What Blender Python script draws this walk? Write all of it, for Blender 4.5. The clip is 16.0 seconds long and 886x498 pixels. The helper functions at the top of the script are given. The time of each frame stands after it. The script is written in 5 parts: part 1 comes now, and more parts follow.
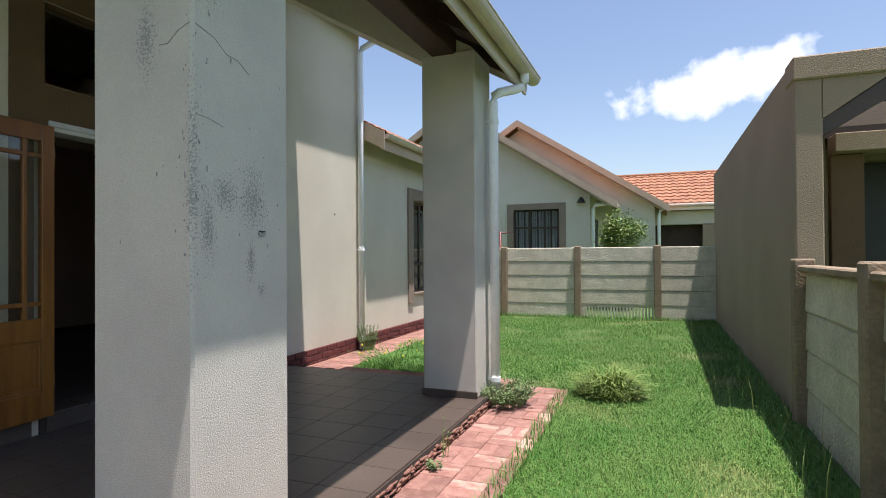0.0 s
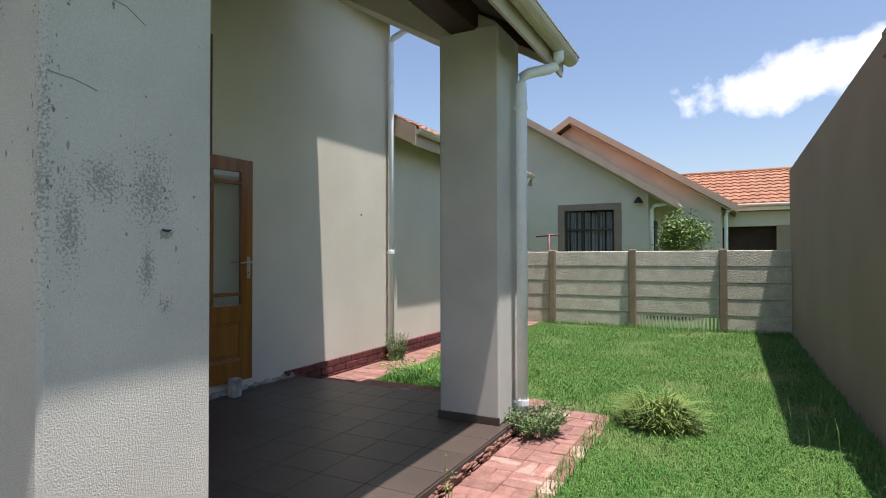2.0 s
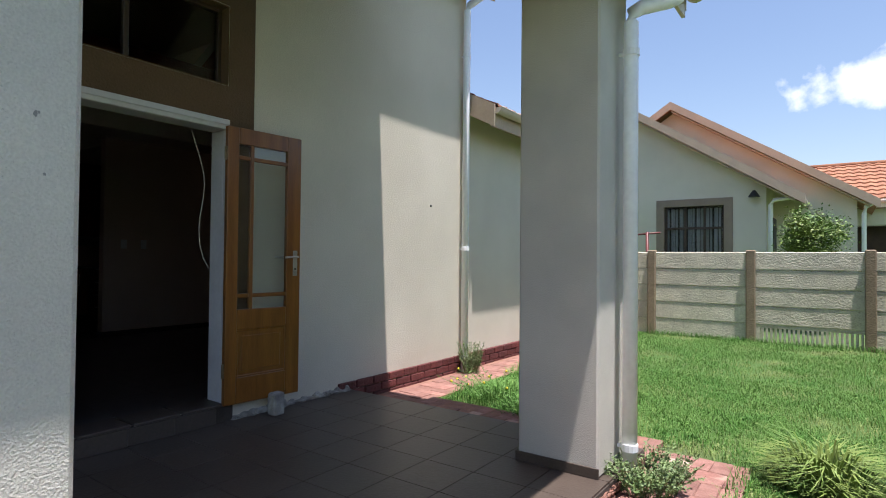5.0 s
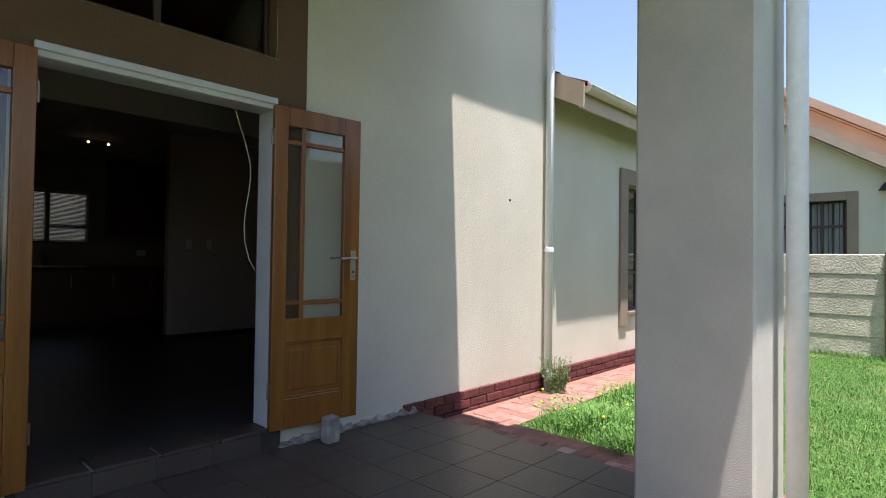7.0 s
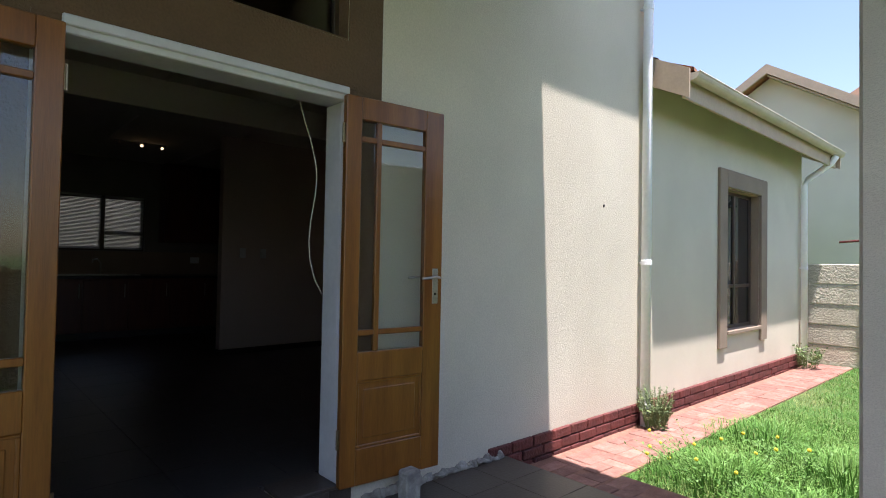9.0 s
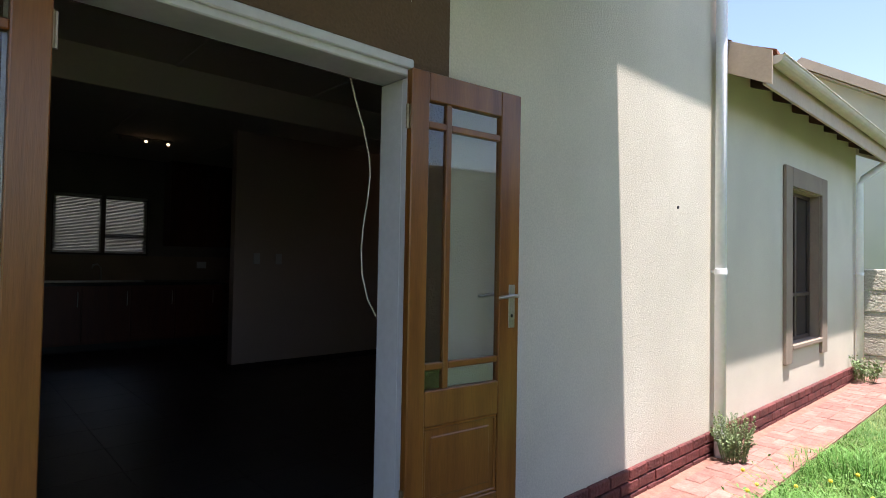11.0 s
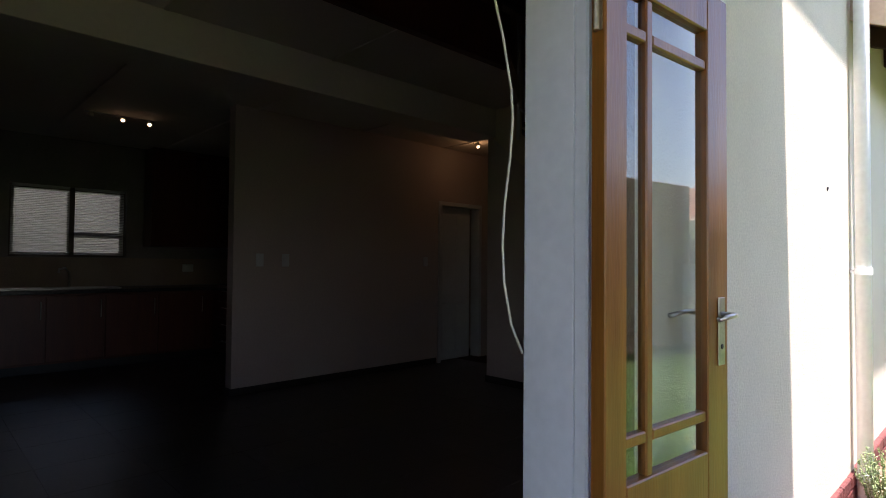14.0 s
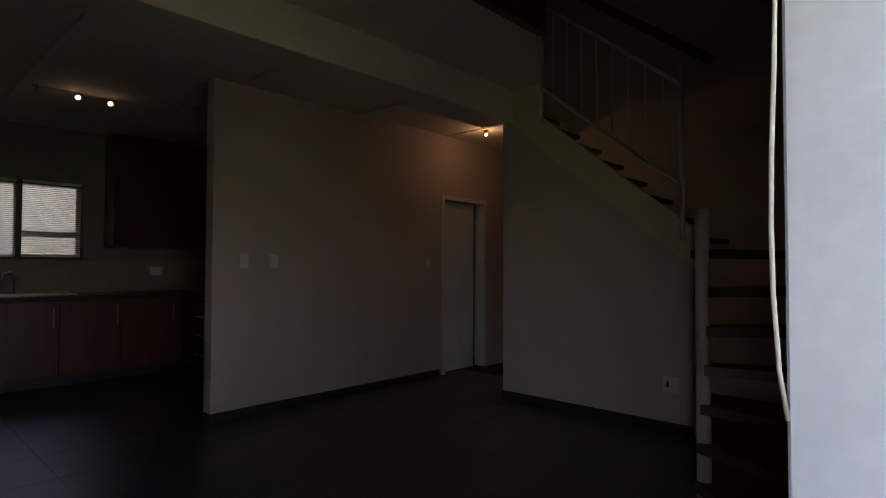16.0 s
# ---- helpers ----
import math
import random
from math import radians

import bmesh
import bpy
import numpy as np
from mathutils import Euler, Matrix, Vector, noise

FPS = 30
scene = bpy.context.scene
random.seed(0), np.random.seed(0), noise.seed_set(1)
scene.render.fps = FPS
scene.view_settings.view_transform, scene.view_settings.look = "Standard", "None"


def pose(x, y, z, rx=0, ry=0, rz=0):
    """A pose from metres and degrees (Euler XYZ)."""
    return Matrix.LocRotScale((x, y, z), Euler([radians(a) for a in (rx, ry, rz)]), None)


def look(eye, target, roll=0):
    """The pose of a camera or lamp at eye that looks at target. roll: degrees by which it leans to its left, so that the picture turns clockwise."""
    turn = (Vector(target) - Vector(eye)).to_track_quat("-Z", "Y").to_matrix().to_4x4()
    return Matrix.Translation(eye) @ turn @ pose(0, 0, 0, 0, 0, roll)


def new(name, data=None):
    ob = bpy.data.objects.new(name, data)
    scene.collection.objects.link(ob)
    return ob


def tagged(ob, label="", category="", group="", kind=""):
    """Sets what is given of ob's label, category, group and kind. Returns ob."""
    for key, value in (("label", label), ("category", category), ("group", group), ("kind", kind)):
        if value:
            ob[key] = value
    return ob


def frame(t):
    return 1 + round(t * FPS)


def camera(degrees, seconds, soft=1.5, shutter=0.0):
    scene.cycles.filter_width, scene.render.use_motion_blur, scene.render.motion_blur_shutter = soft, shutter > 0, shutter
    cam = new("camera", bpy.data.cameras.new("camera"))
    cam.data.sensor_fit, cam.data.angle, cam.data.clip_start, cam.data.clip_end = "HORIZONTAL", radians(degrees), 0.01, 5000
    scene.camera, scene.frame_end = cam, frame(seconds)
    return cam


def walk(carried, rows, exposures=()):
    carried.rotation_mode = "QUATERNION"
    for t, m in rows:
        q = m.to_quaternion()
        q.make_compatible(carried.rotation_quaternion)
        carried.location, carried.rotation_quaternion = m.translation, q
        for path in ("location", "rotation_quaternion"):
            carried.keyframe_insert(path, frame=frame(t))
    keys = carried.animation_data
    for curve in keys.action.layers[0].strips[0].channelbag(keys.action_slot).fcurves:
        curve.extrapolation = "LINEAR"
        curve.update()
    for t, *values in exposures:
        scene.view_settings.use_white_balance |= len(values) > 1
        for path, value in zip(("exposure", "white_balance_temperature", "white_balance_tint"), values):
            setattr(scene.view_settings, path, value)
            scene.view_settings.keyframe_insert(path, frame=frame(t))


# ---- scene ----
cam = camera(77.2, 16.0, soft=1.0)
METRES, EYE, TURN = 5.72, 1.23, 21.3
ROWS = [
    (0.0, 0.0, 0.0, 0.0, 0.0, 0.62, 0.42),
    (0.5, 0.0113, 0.026, -0.0008, 1.1, 0.7, 0.26),
    (1.0, 0.0241, 0.0525, 0.0014, 2.48, 0.76, 0.24),
    (1.5, 0.037, 0.0798, 0.001, 3.96, 0.81, 0.12),
    (2.0, 0.0521, 0.1056, 0.0022, 5.96, 0.91, 0.12),
    (2.5, 0.0578, 0.1289, -0.0004, 7.97, 0.95, 0.0),
    (3.0, 0.059, 0.1612, -0.0066, 9.54, 0.94, -0.21),
    (3.5, 0.0583, 0.1905, -0.0058, 11.16, 0.94, -0.27),
    (4.0, 0.0552, 0.2175, -0.0055, 12.32, 1.0, -0.34),
    (6.5, 0.0038, 0.365, -0.005, 19.68, 1.07, -0.75),
    (7.0, -0.007, 0.3954, -0.0053, 22.04, 1.14, -0.78),
    (7.5, -0.027, 0.4167, -0.0067, 24.04, 1.16, -0.9),
    (8.0, -0.0514, 0.4372, 0.0003, 25.56, 1.19, -1.01),
    (10.5, -0.1757, 0.5261, 0.0181, 26.93, 1.4, -1.02),
    (11.0, -0.2033, 0.5392, 0.0216, 26.62, 1.4, -1.01),
    (11.5, -0.2312, 0.5566, 0.0202, 26.37, 1.48, -0.94),
    (12.0, -0.2565, 0.5741, 0.0202, 26.19, 1.44, -0.88),
    (12.5, -0.2861, 0.5925, 0.0203, 25.88, 1.47, -0.77),
    (13.0, -0.3161, 0.61, 0.0218, 25.5, 1.34, -0.71),
    (13.5, -0.3432, 0.6291, 0.0206, 25.07, 1.39, -0.53),
    (14.0, -0.368, 0.6493, 0.0211, 24.61, 1.41, -0.52),
    (14.5, -0.394, 0.6646, 0.0207, 23.9, 1.47, -0.32),
    (15.0, -0.4222, 0.6875, 0.0207, 23.35, 1.61, -0.38),
    (15.5, -0.4463, 0.7079, 0.0206, 22.64, 1.51, -0.31),
    (16.0, -0.4724, 0.7322, 0.0196, 21.72, 1.56, -0.17),
]
walk(cam, [(t, pose(0, 0, EYE, 0, 0, TURN) @ pose(METRES * x, METRES * y, METRES * z, 90 + pitch, roll, yaw)) for t, x, y, z, yaw, pitch, roll in ROWS],
     exposures=[(0.0, 0.76, 6400, 18), (2.5, 0.62, 6280, 18), (4.0, 0.68, 6270, 18), (7.0, 1.24, 6350, 19), (8.0, 1.36, 6400, 21), (11.0, 1.48, 6350, 21), (12.5, 1.78, 6400, 25), (14.5, 2.35, 6500, 26), (15.2, 2.75, 6550, 26), (16.0, 3.42, 6700, 30)])

# ---- light ----
SUN_WAY = Vector((-0.2, 0.065, -1.0)).normalized()
world = bpy.data.worlds.new("sky")
scene.world = world
world.use_nodes = True
wn = world.node_tree.nodes
sky = wn.new("ShaderNodeTexSky")
sky.sky_type, sky.sun_disc = "NISHITA", False
sky.sun_elevation, sky.sun_rotation = math.asin(-SUN_WAY.z), math.atan2(-SUN_WAY.x, -SUN_WAY.y)
sky.air_density, sky.dust_density, sky.ozone_density = 1.2, 1.0, 1.0
world.node_tree.links.new(sky.outputs[0], wn["Background"].inputs[0])
wn["Background"].inputs[1].default_value = 0.1
sun_data = bpy.data.lights.new("sun", "SUN")
sun_data.energy, sun_data.angle, sun_data.color = 5.0, radians(0.53), (1.0, 0.96, 0.9)
sun = new("sun", sun_data)
sun.matrix_world = look((0, 0, 30), Vector((0, 0, 30)) + SUN_WAY)

# ---- materials ----
def material(name, colour, second=None, scale=6.0, rough=0.8, bump=0.0, bump_scale=60.0, metal=0.0, streak=(1, 1, 1), vary=0.0, fine=0.5, spec=0.5, sharp=(0.35, 0.65)):
    """Two-tone noise colour, a finer grain, relief, and a shade of its own for each piece."""
    m = bpy.data.materials.new(name)
    m.use_nodes = True
    n, l = m.node_tree.nodes, m.node_tree.links
    b = n["Principled BSDF"]
    second = second or tuple(c * 0.8 for c in colour)
    tc = n.new("ShaderNodeTexCoord")
    mp = n.new("ShaderNodeMapping")
    mp.inputs["Scale"].default_value = streak
    l.new(tc.outputs["Object"], mp.inputs[0])
    info = n.new("ShaderNodeObjectInfo")
    off = n.new("ShaderNodeVectorMath")
    off.operation = "SCALE"
    off.inputs[0].default_value = (37.0, 19.0, 53.0)
    l.new(info.outputs["Random"], off.inputs["Scale"])
    add = n.new("ShaderNodeVectorMath")
    l.new(mp.outputs[0], add.inputs[0])
    if vary > 0:
        l.new(off.outputs[0], add.inputs[1])
    big = n.new("ShaderNodeTexNoise")
    big.inputs["Scale"].default_value, big.inputs["Detail"].default_value = scale, 6.0
    small = n.new("ShaderNodeTexNoise")
    small.inputs["Scale"].default_value, small.inputs["Detail"].default_value = bump_scale, 4.0
    l.new(add.outputs[0], big.inputs["Vector"])
    l.new(add.outputs[0], small.inputs["Vector"])
    ramp = n.new("ShaderNodeValToRGB")
    ramp.color_ramp.elements[0].position, ramp.color_ramp.elements[1].position = sharp
    ramp.color_ramp.elements[0].color, ramp.color_ramp.elements[1].color = (*second, 1), (*colour, 1)
    l.new(big.outputs["Fac"], ramp.inputs[0])
    grain = n.new("ShaderNodeMapRange")
    grain.inputs["From Min"].default_value, grain.inputs["From Max"].default_value = 0.3, 0.7
    grain.inputs["To Min"].default_value, grain.inputs["To Max"].default_value = 1 - 0.3 * fine, 1 + 0.2 * fine
    l.new(small.outputs["Fac"], grain.inputs[0])
    own = n.new("ShaderNodeMapRange")
    own.inputs["To Min"].default_value, own.inputs["To Max"].default_value = 1 - vary, 1 + vary
    l.new(info.outputs["Random"], own.inputs[0])
    mul = n.new("ShaderNodeMath")
    mul.operation = "MULTIPLY"
    l.new(grain.outputs[0], mul.inputs[0])
    l.new(own.outputs[0], mul.inputs[1])
    tint = n.new("ShaderNodeVectorMath")
    tint.operation = "SCALE"
    l.new(ramp.outputs[0], tint.inputs[0])
    l.new(mul.outputs[0], tint.inputs["Scale"])
    l.new(tint.outputs[0], b.inputs["Base Color"])
    b.inputs["Roughness"].default_value, b.inputs["Metallic"].default_value = rough, metal
    b.inputs["Specular IOR Level"].default_value = spec
    if bump > 0:
        bp = n.new("ShaderNodeBump")
        bp.inputs["Strength"].default_value, bp.inputs["Distance"].default_value = 1.0, bump
        l.new(small.outputs["Fac"], bp.inputs["Height"])
        l.new(bp.outputs[0], b.inputs["Normal"])
    return m


def glass(name, tint=(0.9, 0.95, 0.92), rough=0.0):
    m = bpy.data.materials.new(name)
    m.use_nodes = True
    b = m.node_tree.nodes["Principled BSDF"]
    b.inputs["Base Color"].default_value = (*tint, 1)
    b.inputs["Transmission Weight"].default_value = 1.0
    b.inputs["Roughness"].default_value, b.inputs["IOR"].default_value = rough, 1.45
    return m


def glow(name, colour, strength):
    m = bpy.data.materials.new(name)
    m.use_nodes = True
    b = m.node_tree.nodes["Principled BSDF"]
    b.inputs["Emission Color"].default_value, b.inputs["Emission Strength"].default_value = (*colour, 1), strength
    return m


CREAM = material("cream_stucco", (0.71, 0.66, 0.54), (0.62, 0.575, 0.465), 0.9, 0.9, 0.0034, 105, fine=0.3, spec=0.2)
COLUMN = material("column_stucco", (0.615, 0.59, 0.51), (0.53, 0.51, 0.45), 2.2, 0.9, 0.0034, 210, fine=0.3, spec=0.2)
SMOOTH = material("cream_paint", (0.62, 0.58, 0.46), (0.56, 0.52, 0.42), 2.0, 0.7, 0.002, 40, fine=0.2)
# Trim paint; also stands in for shade on the outbuilding's porch walls.
BROWN = material("brown_paint_and_shade", (0.15, 0.088, 0.042), (0.12, 0.072, 0.035), 2.0, 0.85, 0.006, 80, fine=0.3)
TAUPE = material("taupe_surround", (0.30, 0.23, 0.17), (0.26, 0.2, 0.15), 3.0, 0.85, 0.005, 80, fine=0.3)
TAN = material("tan_stucco", (0.33, 0.26, 0.185), (0.29, 0.225, 0.16), 1.0, 0.92, 0.005, 100, fine=0.4, spec=0.2)
PANEL = material("precast_panel", (0.62, 0.58, 0.46), (0.50, 0.47, 0.37), 5.0, 0.92, 0.02, 38, vary=0.06, spec=0.2)
POST = material("precast_post", (0.30, 0.235, 0.16), (0.24, 0.185, 0.125), 4.0, 0.92, 0.015, 40, vary=0.06, spec=0.2)
ROOFTILE = material("clay_roof_tile", (0.38, 0.175, 0.09), (0.27, 0.115, 0.06), 3.0, 0.8, 0.004, 50, vary=0.1)
FASCIA = material("tan_fascia", (0.50, 0.39, 0.28), (0.44, 0.345, 0.25), 4.0, 0.6, 0.001, 40, fine=0.2)
PVC = material("white_pvc", (0.88, 0.89, 0.90), (0.84, 0.85, 0.86), 5.0, 0.5, 0.0, 30, fine=0.15)
GUTTER = material("cream_gutter", (0.60, 0.54, 0.44), (0.53, 0.475, 0.39), 5.0, 0.45, 0.0, 30, fine=0.15)
# Timber colour; also the panel that stands for the carport's shade.
DARKWOOD = material("dark_stained_timber_and_shade", (0.055, 0.026, 0.014), (0.035, 0.016, 0.01), 6.0, 0.6, 0.003, 40, streak=(1, 0.1, 1))
PINE = material("varnished_pine", (0.31, 0.122, 0.02), (0.175, 0.06, 0.010), 5.0, 0.28, 0.0006, 60, streak=(3, 3, 0.25), fine=0.4, sharp=(0.3, 0.75))
WHITE = material("white_gloss_paint", (0.66, 0.66, 0.65), (0.60, 0.60, 0.59), 4.0, 0.35, 0.001, 30, fine=0.15)
STEEL = material("brushed_steel", (0.55, 0.52, 0.47), (0.45, 0.42, 0.38), 9.0, 0.35, 0.0, 90, metal=1.0)
SLATE = material("slate_floor_tile", (0.088, 0.067, 0.052), (0.07, 0.053, 0.042), 2.0, 0.42, 0.0015, 60, vary=0.08)
GROUT = material("grey_grout", (0.066, 0.051, 0.04), None, 20.0, 0.95, 0.002, 90)
PALEPAVER = material("cement_smeared_paver", (0.43, 0.29, 0.23), (0.30, 0.14, 0.11), 9.0, 0.92, 0.005, 70, vary=0.15, streak=(1, 0.5, 1), sharp=(0.44, 0.56))
PAVER = material("red_clay_paver", (0.31, 0.165, 0.13), (0.23, 0.11, 0.085), 14.0, 0.9, 0.005, 70, vary=0.22)
SAND = material("joint_sand", (0.30, 0.155, 0.11), (0.22, 0.105, 0.075), 12.0, 0.95, 0.006, 90)
PLINTH = material("dark_red_brick", (0.15, 0.035, 0.03), (0.10, 0.025, 0.022), 9.0, 0.7, 0.014, 45, vary=0.25)
TURF = material("turf_soil", (0.055, 0.13, 0.022), (0.11, 0.13, 0.045), 2.2, 0.95, 0.02, 50, sharp=(0.3, 0.55))
ROOMWALL = material("room_wall_paint", (0.54, 0.425, 0.37), (0.50, 0.395, 0.345), 1.5, 0.8, 0.001, 50, fine=0.15)
CEILING = material("ceiling_board_paint", (0.74, 0.66, 0.55), (0.70, 0.62, 0.52), 1.0, 0.8, 0.0, 30, fine=0.1)
ROOMTILE = material("room_floor_tile", (0.058, 0.054, 0.05), (0.045, 0.042, 0.04), 3.0, 0.38, 0.0008, 50, vary=0.06)
# Wall tile darkened so its colour carries the kitchen's dimness.
KITCHENWALL = material("kitchen_wall_tile_dimmed", (0.20, 0.17, 0.155), (0.17, 0.145, 0.13), 4.0, 0.5, 0.001, 30, fine=0.2)
BACKING = material("grey_backing_plaster", (0.30, 0.285, 0.26), (0.24, 0.23, 0.21), 2.0, 0.9, 0.004, 60)
CHERRY = material("cherry_cabinet", (0.11, 0.025, 0.01), (0.08, 0.018, 0.008), 5.0, 0.4, 0.0005, 50, streak=(3, 3, 0.3))
GRANITE = material("black_worktop", (0.03, 0.03, 0.032), (0.05, 0.05, 0.05), 40.0, 0.25, 0.0, 90)
SKIRT = material("dark_skirting_tile", (0.035, 0.03, 0.028), None, 6.0, 0.45)
STAIRWOOD = material("stair_timber", (0.13, 0.07, 0.04), (0.085, 0.045, 0.027), 6.0, 0.5, 0.001, 40, streak=(1, 0.2, 1))
STAIRPAINT = material("ochre_cream_paint", (0.64, 0.52, 0.35), (0.58, 0.47, 0.32), 2.0, 0.7, 0.001, 40, fine=0.2)
BRASS = material("dull_brass", (0.42, 0.34, 0.22), (0.3, 0.24, 0.15), 20.0, 0.45, metal=1.0)
# Metal parts, and black pieces that stand in for deep shade.
BLACK = material("black_metal_and_shade", (0.02, 0.018, 0.017), None, 8.0, 0.5)
# Window frames; also the shaded tone of the porch beam.
BRONZE = material("bronze_frame_and_shade", (0.07, 0.045, 0.03), (0.055, 0.035, 0.024), 6.0, 0.45)
ASPHALT = material("felt", (0.05, 0.045, 0.04), None, 5.0, 0.9)
CURTAIN = material("net_curtain", (0.45, 0.45, 0.47), (0.3, 0.3, 0.33), 3.0, 0.9, streak=(8, 8, 0.3))
MORTAR = material("broken_mortar", (0.42, 0.40, 0.35), (0.22, 0.2, 0.18), 14.0, 0.95, 0.01, 50)
RED = material("red_pole_paint", (0.16, 0.035, 0.03), None, 6.0, 0.5)
GLASS = glass("clear_glass")
DARKGLASS = material("tinted_pane", (0.02, 0.022, 0.025), None, 3.0, 0.03, spec=1.0)
LAMP = glow("halogen_bulb", (1.0, 0.72, 0.40), 0.9)


def leaf_material(name, a, b):
    return material(name, a, b, 3.0, 0.6, 0.0, 40, fine=0.7)


GRASS = leaf_material("grass_blade", (0.072, 0.205, 0.026), (0.12, 0.245, 0.045))
WEED = leaf_material("weed_leaf", (0.12, 0.20, 0.06), (0.18, 0.25, 0.10))
DRYGRASS = leaf_material("dry_blade", (0.26, 0.31, 0.10), (0.17, 0.27, 0.06))
BUSH = leaf_material("bush_leaf", (0.06, 0.145, 0.02), (0.18, 0.24, 0.038))
COARSE = leaf_material("coarse_blade", (0.085, 0.17, 0.025), (0.19, 0.25, 0.05))
FLOWER = material("yellow_petal", (0.75, 0.6, 0.03), None, 9.0, 0.6)


def weathered(m, spots):
    """Speckled grey weathering round given places (centre, half size) of a wall face."""
    n, l = m.node_tree.nodes, m.node_tree.links
    b = n["Principled BSDF"]
    old = b.inputs["Base Color"].links[0].from_socket
    tc = n.new("ShaderNodeTexCoord")
    total = None
    for c, s in spots:
        sub, dv, ln = n.new("ShaderNodeVectorMath"), n.new("ShaderNodeVectorMath"), n.new("ShaderNodeVectorMath")
        sub.operation, dv.operation, ln.operation = "SUBTRACT", "DIVIDE", "LENGTH"
        sub.inputs[1].default_value, dv.inputs[1].default_value = c, s
        l.new(tc.outputs["Object"], sub.inputs[0])
        l.new(sub.outputs[0], dv.inputs[0])
        l.new(dv.outputs[0], ln.inputs[0])
        inv = n.new("ShaderNodeMath")
        inv.operation, inv.use_clamp = "SUBTRACT", True
        inv.inputs[0].default_value = 1.0
        l.new(ln.outputs["Value"], inv.inputs[1])
        if total is None:
            total = inv.outputs[0]
        else:
            mx = n.new("ShaderNodeMath")
            mx.operation = "MAXIMUM"
            l.new(total, mx.inputs[0])
            l.new(inv.outputs[0], mx.inputs[1])
            total = mx.outputs[0]
    ns, ns2 = n.new("ShaderNodeTexNoise"), n.new("ShaderNodeTexNoise")
    ns.inputs["Scale"].default_value, ns.inputs["Detail"].default_value = 130.0, 10.0
    ns2.inputs["Scale"].default_value, ns2.inputs["Detail"].default_value = 9.0, 3.0
    l.new(tc.outputs["Object"], ns.inputs["Vector"])
    l.new(tc.outputs["Object"], ns2.inputs["Vector"])
    ad = n.new("ShaderNodeMath")
    ad.operation = "MULTIPLY_ADD"
    l.new(total, ad.inputs[0])
    ad.inputs[1].default_value = 0.34
    l.new(ns.outputs["Fac"], ad.inputs[2])
    ad2 = n.new("ShaderNodeMath")
    ad2.operation = "MULTIPLY_ADD"
    l.new(ns2.outputs["Fac"], ad2.inputs[0])
    ad2.inputs[1].default_value = 0.2
    l.new(ad.outputs[0], ad2.inputs[2])
    mr = n.new("ShaderNodeMapRange")
    mr.inputs["From Min"].default_value, mr.inputs["From Max"].default_value = 0.79, 0.93
    mr.inputs["To Max"].default_value = 0.58
    l.new(ad2.outputs[0], mr.inputs[0])
    mix = n.new("ShaderNodeMix")
    mix.data_type = "RGBA"
    l.new(mr.outputs[0], mix.inputs[0])
    l.new(old, mix.inputs[6])
    mix.inputs[7].default_value = (0.155, 0.155, 0.145, 1)
    l.new(mix.outputs[2], b.inputs["Base Color"])


weathered(COLUMN, [((-1.47, 1.745, 1.45), (0.3, 0.15, 0.24)), ((-1.47, 1.60, 1.46), (0.3, 0.14, 0.12)), ((-1.47, 1.51, 1.33), (0.3, 0.07, 0.25)), ((-1.47, 1.73, 1.22), (0.3, 0.05, 0.16)), ((-1.47, 1.79, 1.1), (0.3, 0.05, 0.06)), ((-1.47, 1.44, 1.5), (0.05, 0.05, 0.65)), ((-1.68, 1.44, 2.0), (0.08, 0.1, 0.25)), ((-1.47, 1.52, 2.2), (0.1, 0.1, 0.2))])


# ---- mesh tools ----
def mesh_object(name, bm, mat, parent=None, smooth=False):
    me = bpy.data.meshes.new(name)
    bmesh.ops.recalc_face_normals(bm, faces=bm.faces)
    bm.to_mesh(me)
    bm.free()
    for one in (mat if isinstance(mat, (list, tuple)) else [mat]):
        me.materials.append(one)
    if smooth:
        for p in me.polygons:
            p.use_smooth = True
    ob = new(name, me)
    ob.parent = parent
    return ob


def add_box(bm, lo, hi, bevel=0.0, m=None):
    c = [(a + b) / 2 for a, b in zip(lo, hi)]
    s = [max(abs(b - a), 1e-4) for a, b in zip(lo, hi)]
    vs = bmesh.ops.create_cube(bm, size=1.0)["verts"]
    bmesh.ops.scale(bm, vec=s, verts=vs)
    if bevel > 0:
        es = list({e for v in vs for e in v.link_edges})
        out = bmesh.ops.bevel(bm, geom=es, offset=min(bevel, min(s) * 0.45), segments=1, affect="EDGES")
        vs = [v for v in bm.verts if v.is_valid and v in set(out["verts"]) or v.is_valid and v in set(vs)]
    bmesh.ops.translate(bm, vec=c, verts=vs)
    if m is not None:
        bmesh.ops.transform(bm, matrix=m, verts=vs)
    return vs


def box(name, lo, hi, mat, parent=None, bevel=0.004):
    bm = bmesh.new()
    add_box(bm, lo, hi, bevel)
    return mesh_object(name, bm, mat, parent)


def boxes(name, list_of, mat, parent=None, bevel=0.003):
    bm = bmesh.new()
    for lo, hi in list_of:
        add_box(bm, lo, hi, bevel)
    return mesh_object(name, bm, mat, parent)


